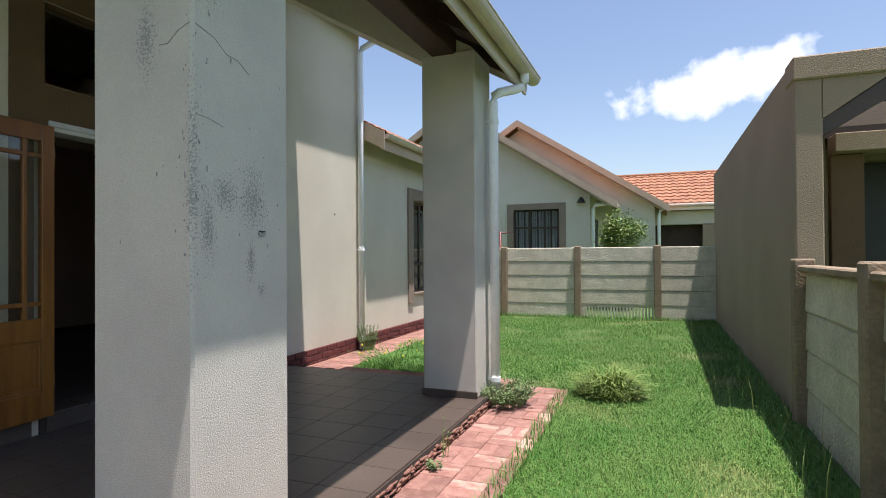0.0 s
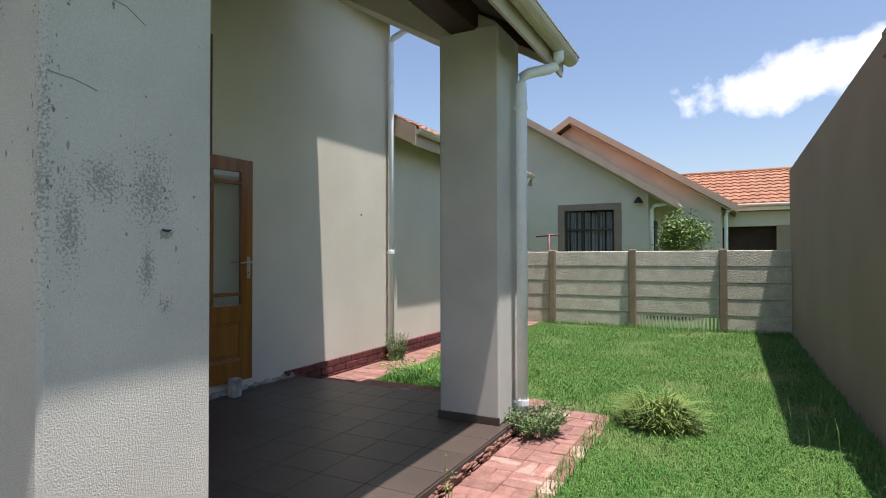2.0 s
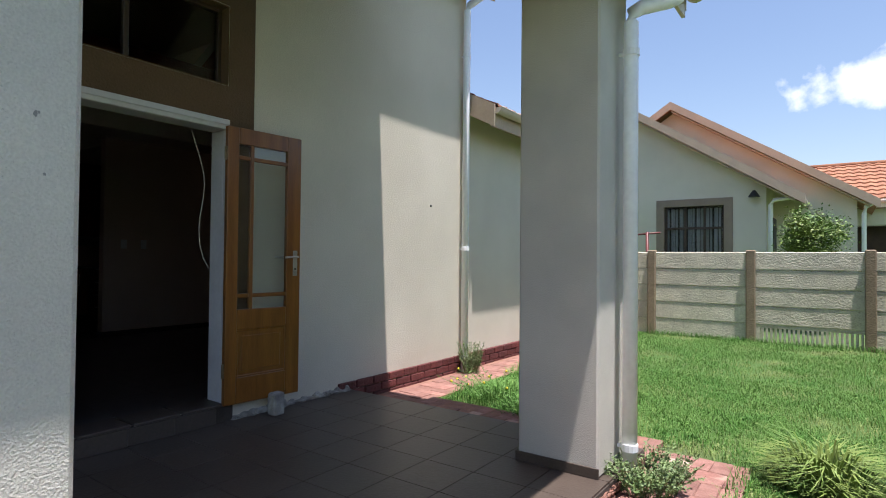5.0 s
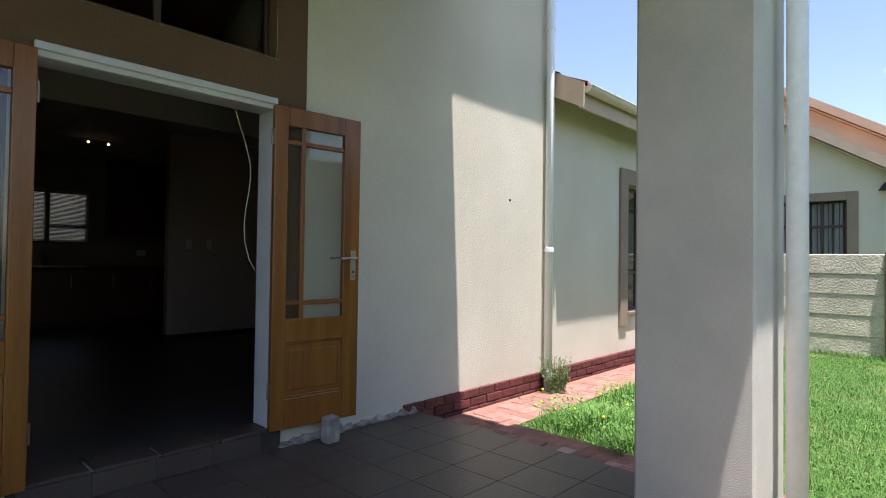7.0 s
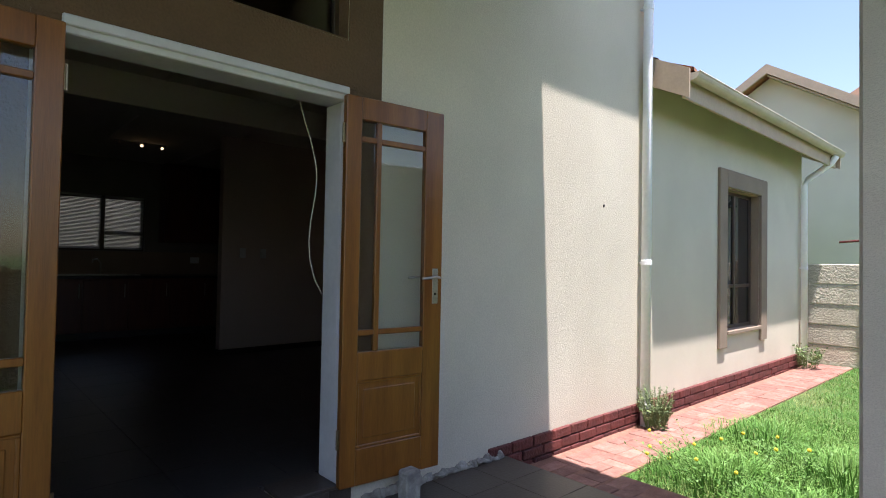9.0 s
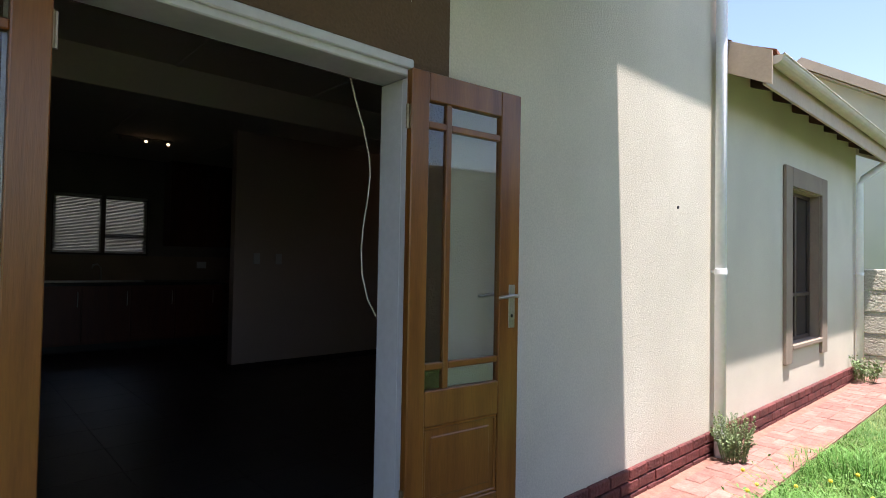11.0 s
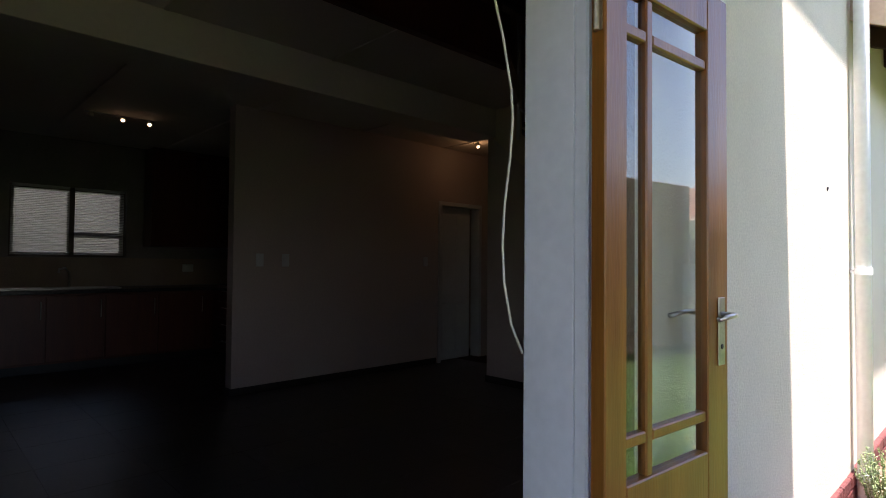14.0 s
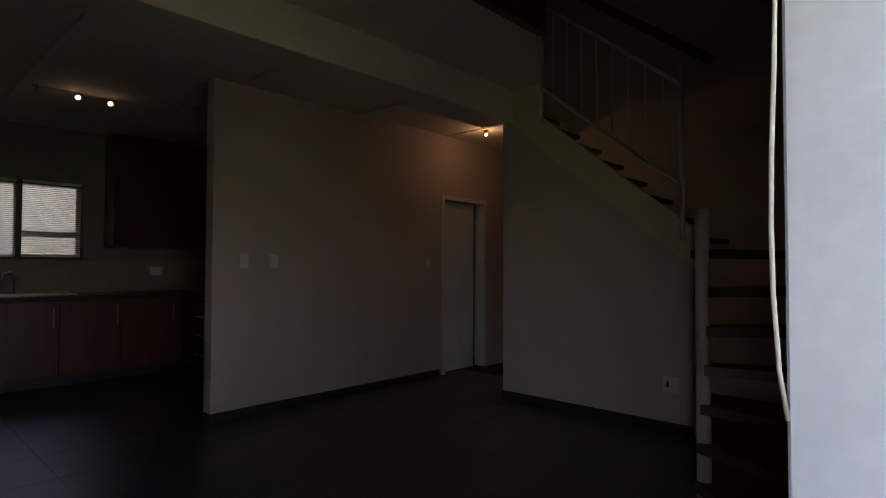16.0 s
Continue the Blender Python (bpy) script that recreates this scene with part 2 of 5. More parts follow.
def add_tube(bm, pts, r, seg=12, cap=True):
    rings = []
    pts = [Vector(p) for p in pts]
    for i, p in enumerate(pts):
        d = (pts[min(i + 1, len(pts) - 1)] - pts[max(i - 1, 0)]).normalized()
        u = d.cross(Vector((0, 0, 1)) if abs(d.z) < 0.9 else Vector((0, 1, 0))).normalized()
        v = d.cross(u)
        rr = r[i] if isinstance(r, (list, tuple)) else r
        rings.append([bm.verts.new(p + rr * (math.cos(a) * u + math.sin(a) * v)) for a in [2 * math.pi * k / seg for k in range(seg)]])
    for a, b in zip(rings, rings[1:]):
        for k in range(seg):
            bm.faces.new((a[k], a[(k + 1) % seg], b[(k + 1) % seg], b[k]))
    if cap:
        bm.faces.new(rings[0])
        bm.faces.new(rings[-1])


def tube(name, pts, r, mat, parent=None, seg=14):
    bm = bmesh.new()
    add_tube(bm, pts, r, seg)
    ob = mesh_object(name, bm, mat, parent, True)
    return ob


def prism(name, outline, axis, a, b, mat, parent=None):
    """An outline of (u, v) pushed along an axis: x -> (y, z), y -> (x, z), z -> (x, y)."""
    bm = bmesh.new()
    put = {"x": lambda w, u, v: (w, u, v), "y": lambda w, u, v: (u, w, v), "z": lambda w, u, v: (u, v, w)}[axis]
    A = [bm.verts.new(put(a, u, v)) for u, v in outline]
    B = [bm.verts.new(put(b, u, v)) for u, v in outline]
    bm.faces.new(A)
    bm.faces.new(B)
    for i in range(len(A)):
        j = (i + 1) % len(A)
        bm.faces.new((A[i], A[j], B[j], B[i]))
    return mesh_object(name, bm, mat, parent)


def empty(name, at=(0, 0, 0)):
    ob = new(name)
    ob.location = at
    ob.empty_display_size = 0.2
    return ob


def wall_with_holes(name, axis, a, b, u0, u1, z0, z1, holes, mat):
    """A wall between the planes a and b of an axis, over u0..u1 and z0..z1, with openings (u0, u1, z0, z1)."""
    us = sorted({u0, u1, *[h[0] for h in holes], *[h[1] for h in holes]})
    zs = sorted({z0, z1, *[h[2] for h in holes], *[h[3] for h in holes]})
    bm = bmesh.new()
    solid = {}
    for i in range(len(us) - 1):
        for j in range(len(zs) - 1):
            cu, cz = (us[i] + us[i + 1]) / 2, (zs[j] + zs[j + 1]) / 2
            solid[i, j] = not any(h[0] < cu < h[1] and h[2] < cz < h[3] for h in holes)
    put = (lambda w, u, z: (w, u, z)) if axis == "x" else (lambda w, u, z: (u, w, z))
    cache = {}

    def v(w, u, z):
        k = (w, u, z)
        if k not in cache:
            cache[k] = bm.verts.new(put(w, u, z))
        return cache[k]

    for (i, j), s in solid.items():
        if not s:
            continue
        p, q, r, t = us[i], us[i + 1], zs[j], zs[j + 1]
        for w in (a, b):
            bm.faces.new((v(w, p, r), v(w, q, r), v(w, q, t), v(w, p, t)))
        if not solid.get((i - 1, j)):
            bm.faces.new((v(a, p, r), v(b, p, r), v(b, p, t), v(a, p, t)))
        if not solid.get((i + 1, j)):
            bm.faces.new((v(a, q, r), v(b, q, r), v(b, q, t), v(a, q, t)))
        if not solid.get((i, j - 1)):
            bm.faces.new((v(a, p, r), v(b, p, r), v(b, q, r), v(a, q, r)))
        if not solid.get((i, j + 1)):
            bm.faces.new((v(a, p, t), v(b, p, t), v(b, q, t), v(a, q, t)))
    return tagged(mesh_object(name, bm, mat), kind="structure")


# ---- the setting ----
GZ = -0.13                       # lawn
XW, XI = -4.04, -4.225            # front wall, outer and inner face
DOOR_A, DOOR_B, DOOR_H = 2.585, 3.967, 2.195
FLOOR = 0.14                     # floor of the rooms
FENCE_Y, SIDE_X = 12.1, 1.03

ground = box("ground", (-900, -900, -0.6), (900, 900, GZ), TURF, bevel=0)
tagged(ground, "green lawn over sandy soil", kind="structure")

# front wall, tall part with the doors and the transom window, low part with one window
TR = (2.62, 3.90, 2.46, 3.05)
wall_with_holes("wall_front_tall", "x", XI, XW, -5.0, 7.05, -0.3, 4.5, [(DOOR_A, DOOR_B, FLOOR - 0.02, DOOR_H), TR], CREAM)["label"] = "cream stucco house wall with double doors"
WIN = (8.90, 9.97, 0.56, 2.2)
wall_with_holes("wall_front_low", "x", XI, XW - 0.01, 7.05, 11.7, -0.3, 3.13, [WIN], CREAM)["label"] = "cream stucco house wall with one window"
tagged(prism("wall_side_tall", [(XI, 3.02), (XW - 0.003, 3.02), (XW - 0.003, 4.5), (-9.0, 7.35), (-11.2, 6.0), (-11.2, 3.9), (-8.5, 5.3)], "y", 6.9, 7.046, CREAM), "cream stucco gable wall", kind="structure")
tagged(box("wall_side_low", (-13.0, 11.5, -0.3), (XI, 11.7, 3.1), CREAM, bevel=0), "cream stucco end wall", kind="structure")

# brown painted band round the doors and the transom window
BAND = 0.006
tagged(boxes("trim_band", [((XW + 0.001, 2.39, 2.2), (XW + BAND, 2.617, 3.25)), ((XW + 0.001, 3.903, 2.2), (XW + BAND, 4.12, 3.25)), ((XW + 0.001, 2.617, 3.053), (XW + BAND, 3.903, 3.25)), ((XW + 0.001, 2.617, 2.2), (XW + BAND, 3.903, 2.457)),
                          ((XW + 0.001, 2.39, FLOOR), (XW + BAND, 2.55, 2.2)), ((XW + 0.001, 3.995, FLOOR), (XW + BAND, 4.12, 2.2))], BROWN, bevel=0), "brown painted band round the doorway", kind="structure")

# roof: one plane over house and veranda
PITCH = 0.58


def roof_z(x):
    return 2.98 + (-1.0 - x) * PITCH


def slope_slab(name, x0, x1, y0, y1, drop, thick, mat, parent=None):
    z0, z1 = roof_z(x0) - drop, roof_z(x1) - drop
    return prism(name, [(x0, z0), (x1, z1), (x1, z1 - thick), (x0, z0 - thick)], "y", y0, y1, mat, parent)


ROOF_END = 5.42
ROOF_START = 0.75
roof = empty("roof_main")
tagged(roof, "clay tiled roof over house and veranda", kind="structure")
slope_slab("boarding", -1.17, -9.0, ROOF_START + 0.02, ROOF_END - 0.02, 0.05, 0.03, DARKWOOD, roof)
slope_slab("boarding", -3.76, -9.0, -5.3, ROOF_START + 0.018, 0.05, 0.03, DARKWOOD, roof)
slope_slab("boarding", -3.76, -9.0, ROOF_END - 0.018, 7.3, 0.05, 0.03, DARKWOOD, roof)
slope_slab("covering", -1.12, -9.0, ROOF_START, ROOF_END, 0.0, 0.045, ROOFTILE, roof)
slope_slab("covering", -3.72, -9.0, -5.4, ROOF_START - 0.001, 0.0, 0.045, ROOFTILE, roof)
slope_slab("covering", -3.72, -9.0, ROOF_END + 0.001, 7.35, 0.0, 0.045, ROOFTILE, roof)
prism("covering", [(-9.0, 7.6), (-11.6, 6.02), (-11.6, 5.92), (-9.0, 7.5)], "y", -5.4, 7.35, ROOFTILE, roof)
for i in range(9):
    y = 1.1 + i * 1.0
    if y < 5.2:
        slope_slab("rafter", -1.235, -4.03, y, y + 0.05, 0.081, 0.15, DARKWOOD, roof)
box("fascia", (-1.23, ROOF_START + 0.05, 2.80), (-1.205, ROOF_END - 0.03, 2.97), GUTTER, roof, 0.003)
box("fascia", (-3.81, ROOF_END + 0.01, roof_z(-3.8) - 0.27), (-3.785, 7.28, roof_z(-3.8) - 0.07), GUTTER, roof, 0.003)
slope_slab("barge_board", -1.2, -3.7, ROOF_END - 0.045, ROOF_END - 0.02, 0.05, 0.2, GUTTER, roof)
slope_slab("barge_board", -3.79, -9.0, 7.28, 7.305, 0.05, 0.22, FASCIA, roof)

tagged(box("beam_plate", (-1.86, ROOF_START + 0.1, 2.98), (-1.64, 4.6, 3.18), DARKWOOD, bevel=0.01), "dark stained timber beam along the veranda", "beam", kind="structure")
rake = slope_slab("beam_raking", -1.5, -4.03, 4.56, 4.94, 0.235, 0.34, SMOOTH)
tagged(rake, "cream painted raking beam from column to wall", kind="structure")
# low roof past the tall block
LOWP = 0.5


def low_z(x):
    return 2.975 + (-3.64 - x) * LOWP


low = empty("roof_low")
tagged(low, "orange clay tiled roof with tan fascia", kind="structure")
prism("covering", [(-3.65, low_z(-3.65)), (-8.5, low_z(-8.5)), (-8.5, low_z(-8.5) - 0.04), (-3.65, low_z(-3.65) - 0.04)], "y", 7.06, 12.0, ROOFTILE, low)
prism("covering", [(-8.5, low_z(-8.5)), (-13.5, 3.0), (-13.5, 2.95), (-8.5, low_z(-8.5) - 0.05)], "y", 7.06, 12.0, ROOFTILE, low)
prism("barge_board", [(-3.64, low_z(-3.64) + 0.03), (-4.6, low_z(-4.6) + 0.03), (-4.6, low_z(-4.6) - 0.23), (-3.64, low_z(-3.64) - 0.23)], "y", 7.055, 7.08, FASCIA, low)
prism("barge_board", [(-3.64, low_z(-3.64) + 0.03), (-8.5, low_z(-8.5) + 0.03), (-8.5, low_z(-8.5) - 0.23), (-3.64, low_z(-3.64) - 0.23)], "y", 11.98, 12.005, FASCIA, low)
box("fascia", (-3.715, 7.09, 2.76), (-3.69, 11.97, 2.97), FASCIA, low, 0.003)
for i in range(9):
    y = 7.2 + i * 0.58
    prism("rafter", [(-3.72, low_z(-3.72) - 0.05), (-4.04, low_z(-4.04) - 0.05), (-4.04, low_z(-4.04) - 0.2), (-3.72, low_z(-3.72) - 0.17)], "y", y, y + 0.045, DARKWOOD, low)


def roof_courses(x0, x1, y0, y1, zf, parent, name="tile_course", step=0.33, wave=0.2, mat=ROOFTILE):
    """Overlapping rows of rolled clay tiles down a slope that falls towards +x."""
    bm = bmesh.new()
    n = max(2, int((y1 - y0) / wave * 6))
    rows = int((x0 - x1) / step)
    for k in range(rows):
        xa, xb = x0 - k * step, x0 - (k + 1) * step - 0.03
        prev = None
        for j in range(n + 1):
            y = y0 + (y1 - y0) * j / n
            h = 0.022 * (0.5 + 0.5 * math.cos(2 * math.pi * (y - y0) / wave))
            a = bm.verts.new((xa, y, zf(xa) + h + 0.03))
            b = bm.verts.new((xb, y, zf(xb) + h + 0.002))
            c = bm.verts.new((xa, y, zf(xa) + h))
            if prev:
                bm.faces.new((prev[0], a, b, prev[1]))
                bm.faces.new((prev[2], c, a, prev[0]))
            prev = (a, b, c)
    return tagged(mesh_object(name, bm, mat, parent), kind="stuff")


roof_courses(-3.62, -6.5, 7.1, 12.0, low_z, low)

# veranda slab with its tiles further down
VX, VY = -1.40, 5.19
tagged(box("veranda_slab", (XW + 0.002, -5.0, -0.3), (VX, VY, -0.012), GROUT, bevel=0.004), "veranda slab edge of rough mortar", kind="structure")

# rooms
tagged(box("floor_rooms", (-12.2, -1.0, -0.2), (XI, 11.4, FLOOR - 0.006), GROUT, bevel=0), "dark tiled floor of the rooms", kind="structure")
tagged(box("sill_step", (XI - 0.001, DOOR_A, -0.05), (XW + 0.02, DOOR_B, FLOOR - 0.022), GROUT, bevel=0.003), "tiled door step", kind="structure")
KX, SY = -8.18, 6.98
# Next three are unseen closures, added to stop daylight leaking in.
tagged(box("wall_loft_back", (-11.2, -1.0, 3.601), (-11.0, 6.89, 6.1), ROOMWALL, bevel=0), kind="structure")
tagged(box("wall_loft_end", (-11.2, 6.895, 3.601), (-11.0, 11.4, 4.05), ROOMWALL, bevel=0), kind="structure")
tagged(prism("wall_gable_low", [(-13.0, 3.101), (XI, 3.101), (XI, 3.16), (-8.5, 5.33), (-13.0, 3.12)], "y", 11.5, 11.7, CREAM), "unseen cream stucco gable that blocks daylight", kind="structure")
tagged(box("ceiling_loft", (-11.2, -1.2, 5.0), (-4.9, 6.89, 5.08), CEILING, bevel=0), kind="structure")
KW = (3.50, 4.66, 1.38, 2.2)
# Kitchen dimness is put into this wall's darker colour.
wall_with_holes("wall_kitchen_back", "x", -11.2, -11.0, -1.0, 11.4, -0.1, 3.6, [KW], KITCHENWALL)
wall_with_holes("wall_kitchen_screen", "x", KX - 0.12, KX, 4.8, 11.4, FLOOR - 0.01, 3.4, [(7.33, 8.1, FLOOR - 0.02, 2.1)], ROOMWALL)
tagged(box("wall_room_south", (-12.2, -1.2, -0.1), (XI, -1.0, 6.5), ROOMWALL, bevel=0), kind="structure")
tagged(box("wall_room_north", (-12.2, 8.5, -0.1), (KX - 0.121, 8.65, 4.5), ROOMWALL, bevel=0), kind="structure")
tagged(prism("wall_behind_stair", [(KX + 0.001, FLOOR - 0.01), (XI - 0.03, FLOOR - 0.01), (XI - 0.03, 3.2), (KX + 0.001, 5.15)], "y", 8.5, 8.65, ROOMWALL), kind="structure")
tagged(box("wall_inner_face", (XI - 0.02, -1.0, FLOOR), (XI - 0.001, DOOR_A - 0.08, 4.4), ROOMWALL, bevel=0), kind="structure")
tagged(box("wall_inner_face_far", (XI - 0.02, DOOR_B + 0.08, FLOOR), (XI - 0.001, 6.89, 4.4), ROOMWALL, bevel=0), kind="structure")
tagged(box("wall_inner_face_low", (XI - 0.02, 6.89, FLOOR), (XI - 0.001, 8.49, 3.0), ROOMWALL, bevel=0), kind="structure")
tagged(prism("wall_stair", [(-7.08, FLOOR - 0.01), (-5.42, FLOOR - 0.01), (-5.42, 1.46), (-7.08, 2.78)], "y", SY, SY + 0.1, ROOMWALL), "painted wall under the stair", kind="structure")
tagged(box("ceiling_kitchen", (-12.2, -1.0, 2.76), (-7.3, 8.49, 2.95), CEILING, bevel=0), "white boarded ceiling with cover strips", kind="structure")
tagged(box("ceiling_beam", (-7.3, -1.0, 2.62), (-6.95, 6.95, 2.96), CEILING, bevel=0.004), "plastered bulkhead beam", kind="structure")
tagged(box("ceiling_mezzanine", (-6.95, -1.0, 2.9), (-6.05, 5.95, 3.1), CEILING, bevel=0), "boarded underside of the loft", kind="structure")
tagged(prism("ceiling_landing", [(-6.95, 5.951), (-6.05, 5.951), (-6.64, 6.945), (-6.95, 6.945)], "z", 2.9, 3.1, CEILING), "boarded underside of the stair landing", kind="structure")
tagged(box("loft_edge", (-6.05, -1.0, 2.84), (-5.98, 5.98, 3.25), CHERRY, bevel=0.004), "dark timber loft edge board", kind="structure")
tagged(box("ceiling_room", (-12.2, -1.2, 4.9), (XI - 0.45, 6.89, 5.0), CEILING, bevel=0), "white boarded upper ceiling", kind="structure")
strips = []
for i in range(8):
    y = 0.2 + i * 1.2
    strips.append(((-10.95, y, 2.75), (-7.31, y + 0.035, 2.761)))
    if y < 5.8:
        strips.append(((-6.94, y, 2.89), (-6.06, y + 0.035, 2.901)))
tagged(boxes("ceiling_strips", strips, CEILING, bevel=0.002), "ceiling cover strips", kind="structure")
tagged(boxes("baseboard", [((KX, 4.8, FLOOR), (KX + 0.012, 7.3, FLOOR + 0.07)), ((-7.09, SY - 0.012, FLOOR), (-5.42, SY, FLOOR + 0.07)), ((KX - 0.13, 4.788, FLOOR), (KX + 0.012, 4.8, FLOOR + 0.07))], SKIRT), "dark tile skirting", kind="structure")

# ---- veranda things ----
def column(name, x0, x1, y0, y1, z1):
    c = empty(name, ((x0 + x1) / 2, (y0 + y1) / 2, 0))
    bm = bmesh.new()
    vs = add_box(bm, (x0, y0, -0.0), (x1, y1, z1), 0.012)
    ob = mesh_object("shaft", bm, COLUMN, c)
    ob.matrix_parent_inverse = Matrix.Translation(c.location).inverted()
    sk = boxes("skirting", [((x0 - 0.012, y0 - 0.012, 0.0), (x1 + 0.006, y0, 0.06)), ((x0 - 0.012, y0, 0.0), (x0, y1, 0.06))], SLATE, c)
    sk.matrix_parent_inverse = ob.matrix_parent_inverse
    return tagged(c, "square cream stucco veranda column with slate skirting", "column", "veranda columns")


NEAR = (-1.95, -1.47, 1.44, 1.96)
FAR = (-1.955, -1.46, 4.52, 4.98)
near_col = column("veranda_column", *NEAR, 3.0)
far_col = column("veranda_column", *FAR, 3.0)


def local(ob, parent):
    """Hangs ob, made in world places, under a parent that stands elsewhere."""
    ob.parent = parent
    ob.matrix_parent_inverse = Matrix.Translation(parent.location).inverted()
    return ob


# peeling paint, cracks and the plug hole on the near column
def blotches(name, spots, mat, parent):
    """Thin ragged flakes on the +x or -y face: (face, u, z, radius, tall)."""
    bm = bmesh.new()
    for face, u, z, r, tall in spots:
        n = 9
        vs = []
        for k in range(n):
            a = 2 * math.pi * k / n
            q = r * random.uniform(0.45, 1.15)
            du, dz = q * math.cos(a), q * math.sin(a) * tall
            vs.append(bm.verts.new((NEAR[1] + 0.0012, u + du, z + dz) if face == "x" else (u + du, NEAR[2] - 0.0012, z + dz)))
        bm.faces.new(vs)
    return local(mesh_object(name, bm, mat), parent)


FLAKE = material("bare_plaster_flake", (0.33, 0.325, 0.30), (0.22, 0.22, 0.205), 25.0, 0.95, 0.004, 80)
spots = []
rng = random.Random(5)
for _ in range(60):
    spots.append(("x", rng.gauss(1.74, 0.075), rng.gauss(1.44, 0.1), rng.choice((0.0015, 0.002, 0.003, 0.005)), rng.uniform(0.8, 2.0)))
for _ in range(46):
    spots.append((rng.choice("xy"), 0, rng.triangular(1.02, 2.2, 1.55), rng.choice((0.002, 0.003, 0.005)), rng.uniform(1, 3)))
    f = spots[-1]
    off = abs(rng.gauss(0, 0.03)) + 0.013
    spots[-1] = (f[0], NEAR[2] + off if f[0] == "x" else NEAR[1] - off, *f[2:])
for _ in range(8):
    spots.append(("y", rng.uniform(-1.9, -1.5), rng.uniform(1.2, 2.3), rng.choice((0.002, 0.004, 0.007)), rng.uniform(0.8, 3)))
for _ in range(8):
    spots.append(("x", rng.uniform(1.5, 1.93), rng.uniform(1.0, 2.3), rng.choice((0.002, 0.003, 0.005)), rng.uniform(0.8, 4)))
blotches("flakes", spots, FLAKE, near_col)
bm = bmesh.new()
for pts in ([(1.452, 2.03), (1.54, 2.01), (1.60, 1.97), (1.66, 1.965), (1.72, 1.93)], [(1.452, 1.72), (1.52, 1.715), (1.58, 1.70)], [(1.60, 2.55), (1.61, 2.45), (1.58, 2.36)]):
    add_tube(bm, [(NEAR[1] + 0.0005, y, z) for y, z in pts], 0.0016, 5)
for pts in ([(-1.48, 2.03), (-1.53, 2.01), (-1.58, 1.97), (-1.62, 1.97)], [(-1.60, 2.6), (-1.59, 2.45), (-1.61, 2.36), (-1.63, 2.34)]):
    add_tube(bm, [(x, NEAR[2] - 0.0005, z) for x, z in pts], 0.0016, 5)
local(mesh_object("cracks", bm, FLAKE), near_col)
# half-round broken plug hole: black half-disc paints the hole's shade over a bare lip
lip, hole_shade = bmesh.new(), bmesh.new()
for bm_, r, top, out in ((lip, 0.021, 0.0, 0.004), (hole_shade, 0.017, 0.006, 0.0055)):
    arc = [(1.79 + r * math.cos(a), 1.325 + top + (0.95 if bm_ is lip else 0.42) * r * math.sin(a)) for a in [math.pi + math.pi * k / 10 for k in range(11)]]
    front = [bm_.verts.new((NEAR[1] + out, y, z)) for y, z in arc]
    back = [bm_.verts.new((NEAR[1] - 0.01, y, z)) for y, z in arc]
    bm_.faces.new(front)
    for i in range(11):
        j = (i + 1) % 11
        bm_.faces.new((front[i], front[j], back[j], back[i]))
local(mesh_object("plug_lip", lip, FLAKE), near_col)
local(mesh_object("plug_slot", hole_shade, BLACK), near_col)


def downpipe(name, pts, r, label, clips):
    p = empty(name, pts[0])
    local(tube("pipe", pts, r, PVC), p)
    for x, y, z in clips:
        bm = bmesh.new()
        add_tube(bm, [(x, y, z - 0.02), (x, y, z + 0.02)], r + 0.006, 14)
        add_box(bm, (x - 0.07, y - 0.012, z - 0.008), (x, y + 0.012, z + 0.008))
        local(mesh_object("clip", bm, PVC), p)
    return tagged(p, label, "downpipe")


def gutter(name, x, z, y0, y1, label, r=0.065):
    """Half-round gutter along y with a rolled lip and stop ends."""
    bm = bmesh.new()
    prof = [(x + r * math.cos(a), z + r * math.sin(a)) for a in [math.pi + math.pi * k / 10 for k in range(11)]]
    inner = [(x + (r - 0.005) * math.cos(a), z + 0.001 + (r - 0.005) * math.sin(a)) for a in [2 * math.pi - math.pi * k / 10 for k in range(11)]]
    ring = prof + inner
    A = [bm.verts.new((u, y0, v)) for u, v in ring]
    B = [bm.verts.new((u, y1, v)) for u, v in ring]
    for i in range(len(A)):
        j = (i + 1) % len(A)
        bm.faces.new((A[i], A[j], B[j], B[i]))
    for y in (y0, y1):
        vs = [bm.verts.new((u, y, v)) for u, v in prof]
        bm.faces.new(vs)
    add_tube(bm, [(x + r, y0, z), (x + r, y1, z)], 0.008, 8)
    return tagged(mesh_object(name, bm, GUTTER, None, False), label, "gutter")


gutter("gutter", -1.135, 2.95, ROOF_START, ROOF_END - 0.03, "cream half-round gutter along the veranda eave", 0.07)
downpipe("downpipe", [(-1.375, 4.80, -0.08), (-1.375, 4.80, 2.60), (-1.365, 4.81, 2.66), (-1.33, 4.84, 2.69), (-1.2, 4.97, 2.745), (-1.16, 5.0, 2.77), (-1.14, 5.02, 2.82), (-1.14, 5.02, 2.91)], 0.042, "white plastic downpipe on the veranda column", [(-1.375, 4.80, 2.42), (-1.375, 4.80, 0.12)])
gutter("gutter", -3.72, roof_z(-3.77) - 0.05, ROOF_END - 0.14, 7.32, "cream half-round gutter under the tall eave", 0.06)
ZT = roof_z(-3.72)
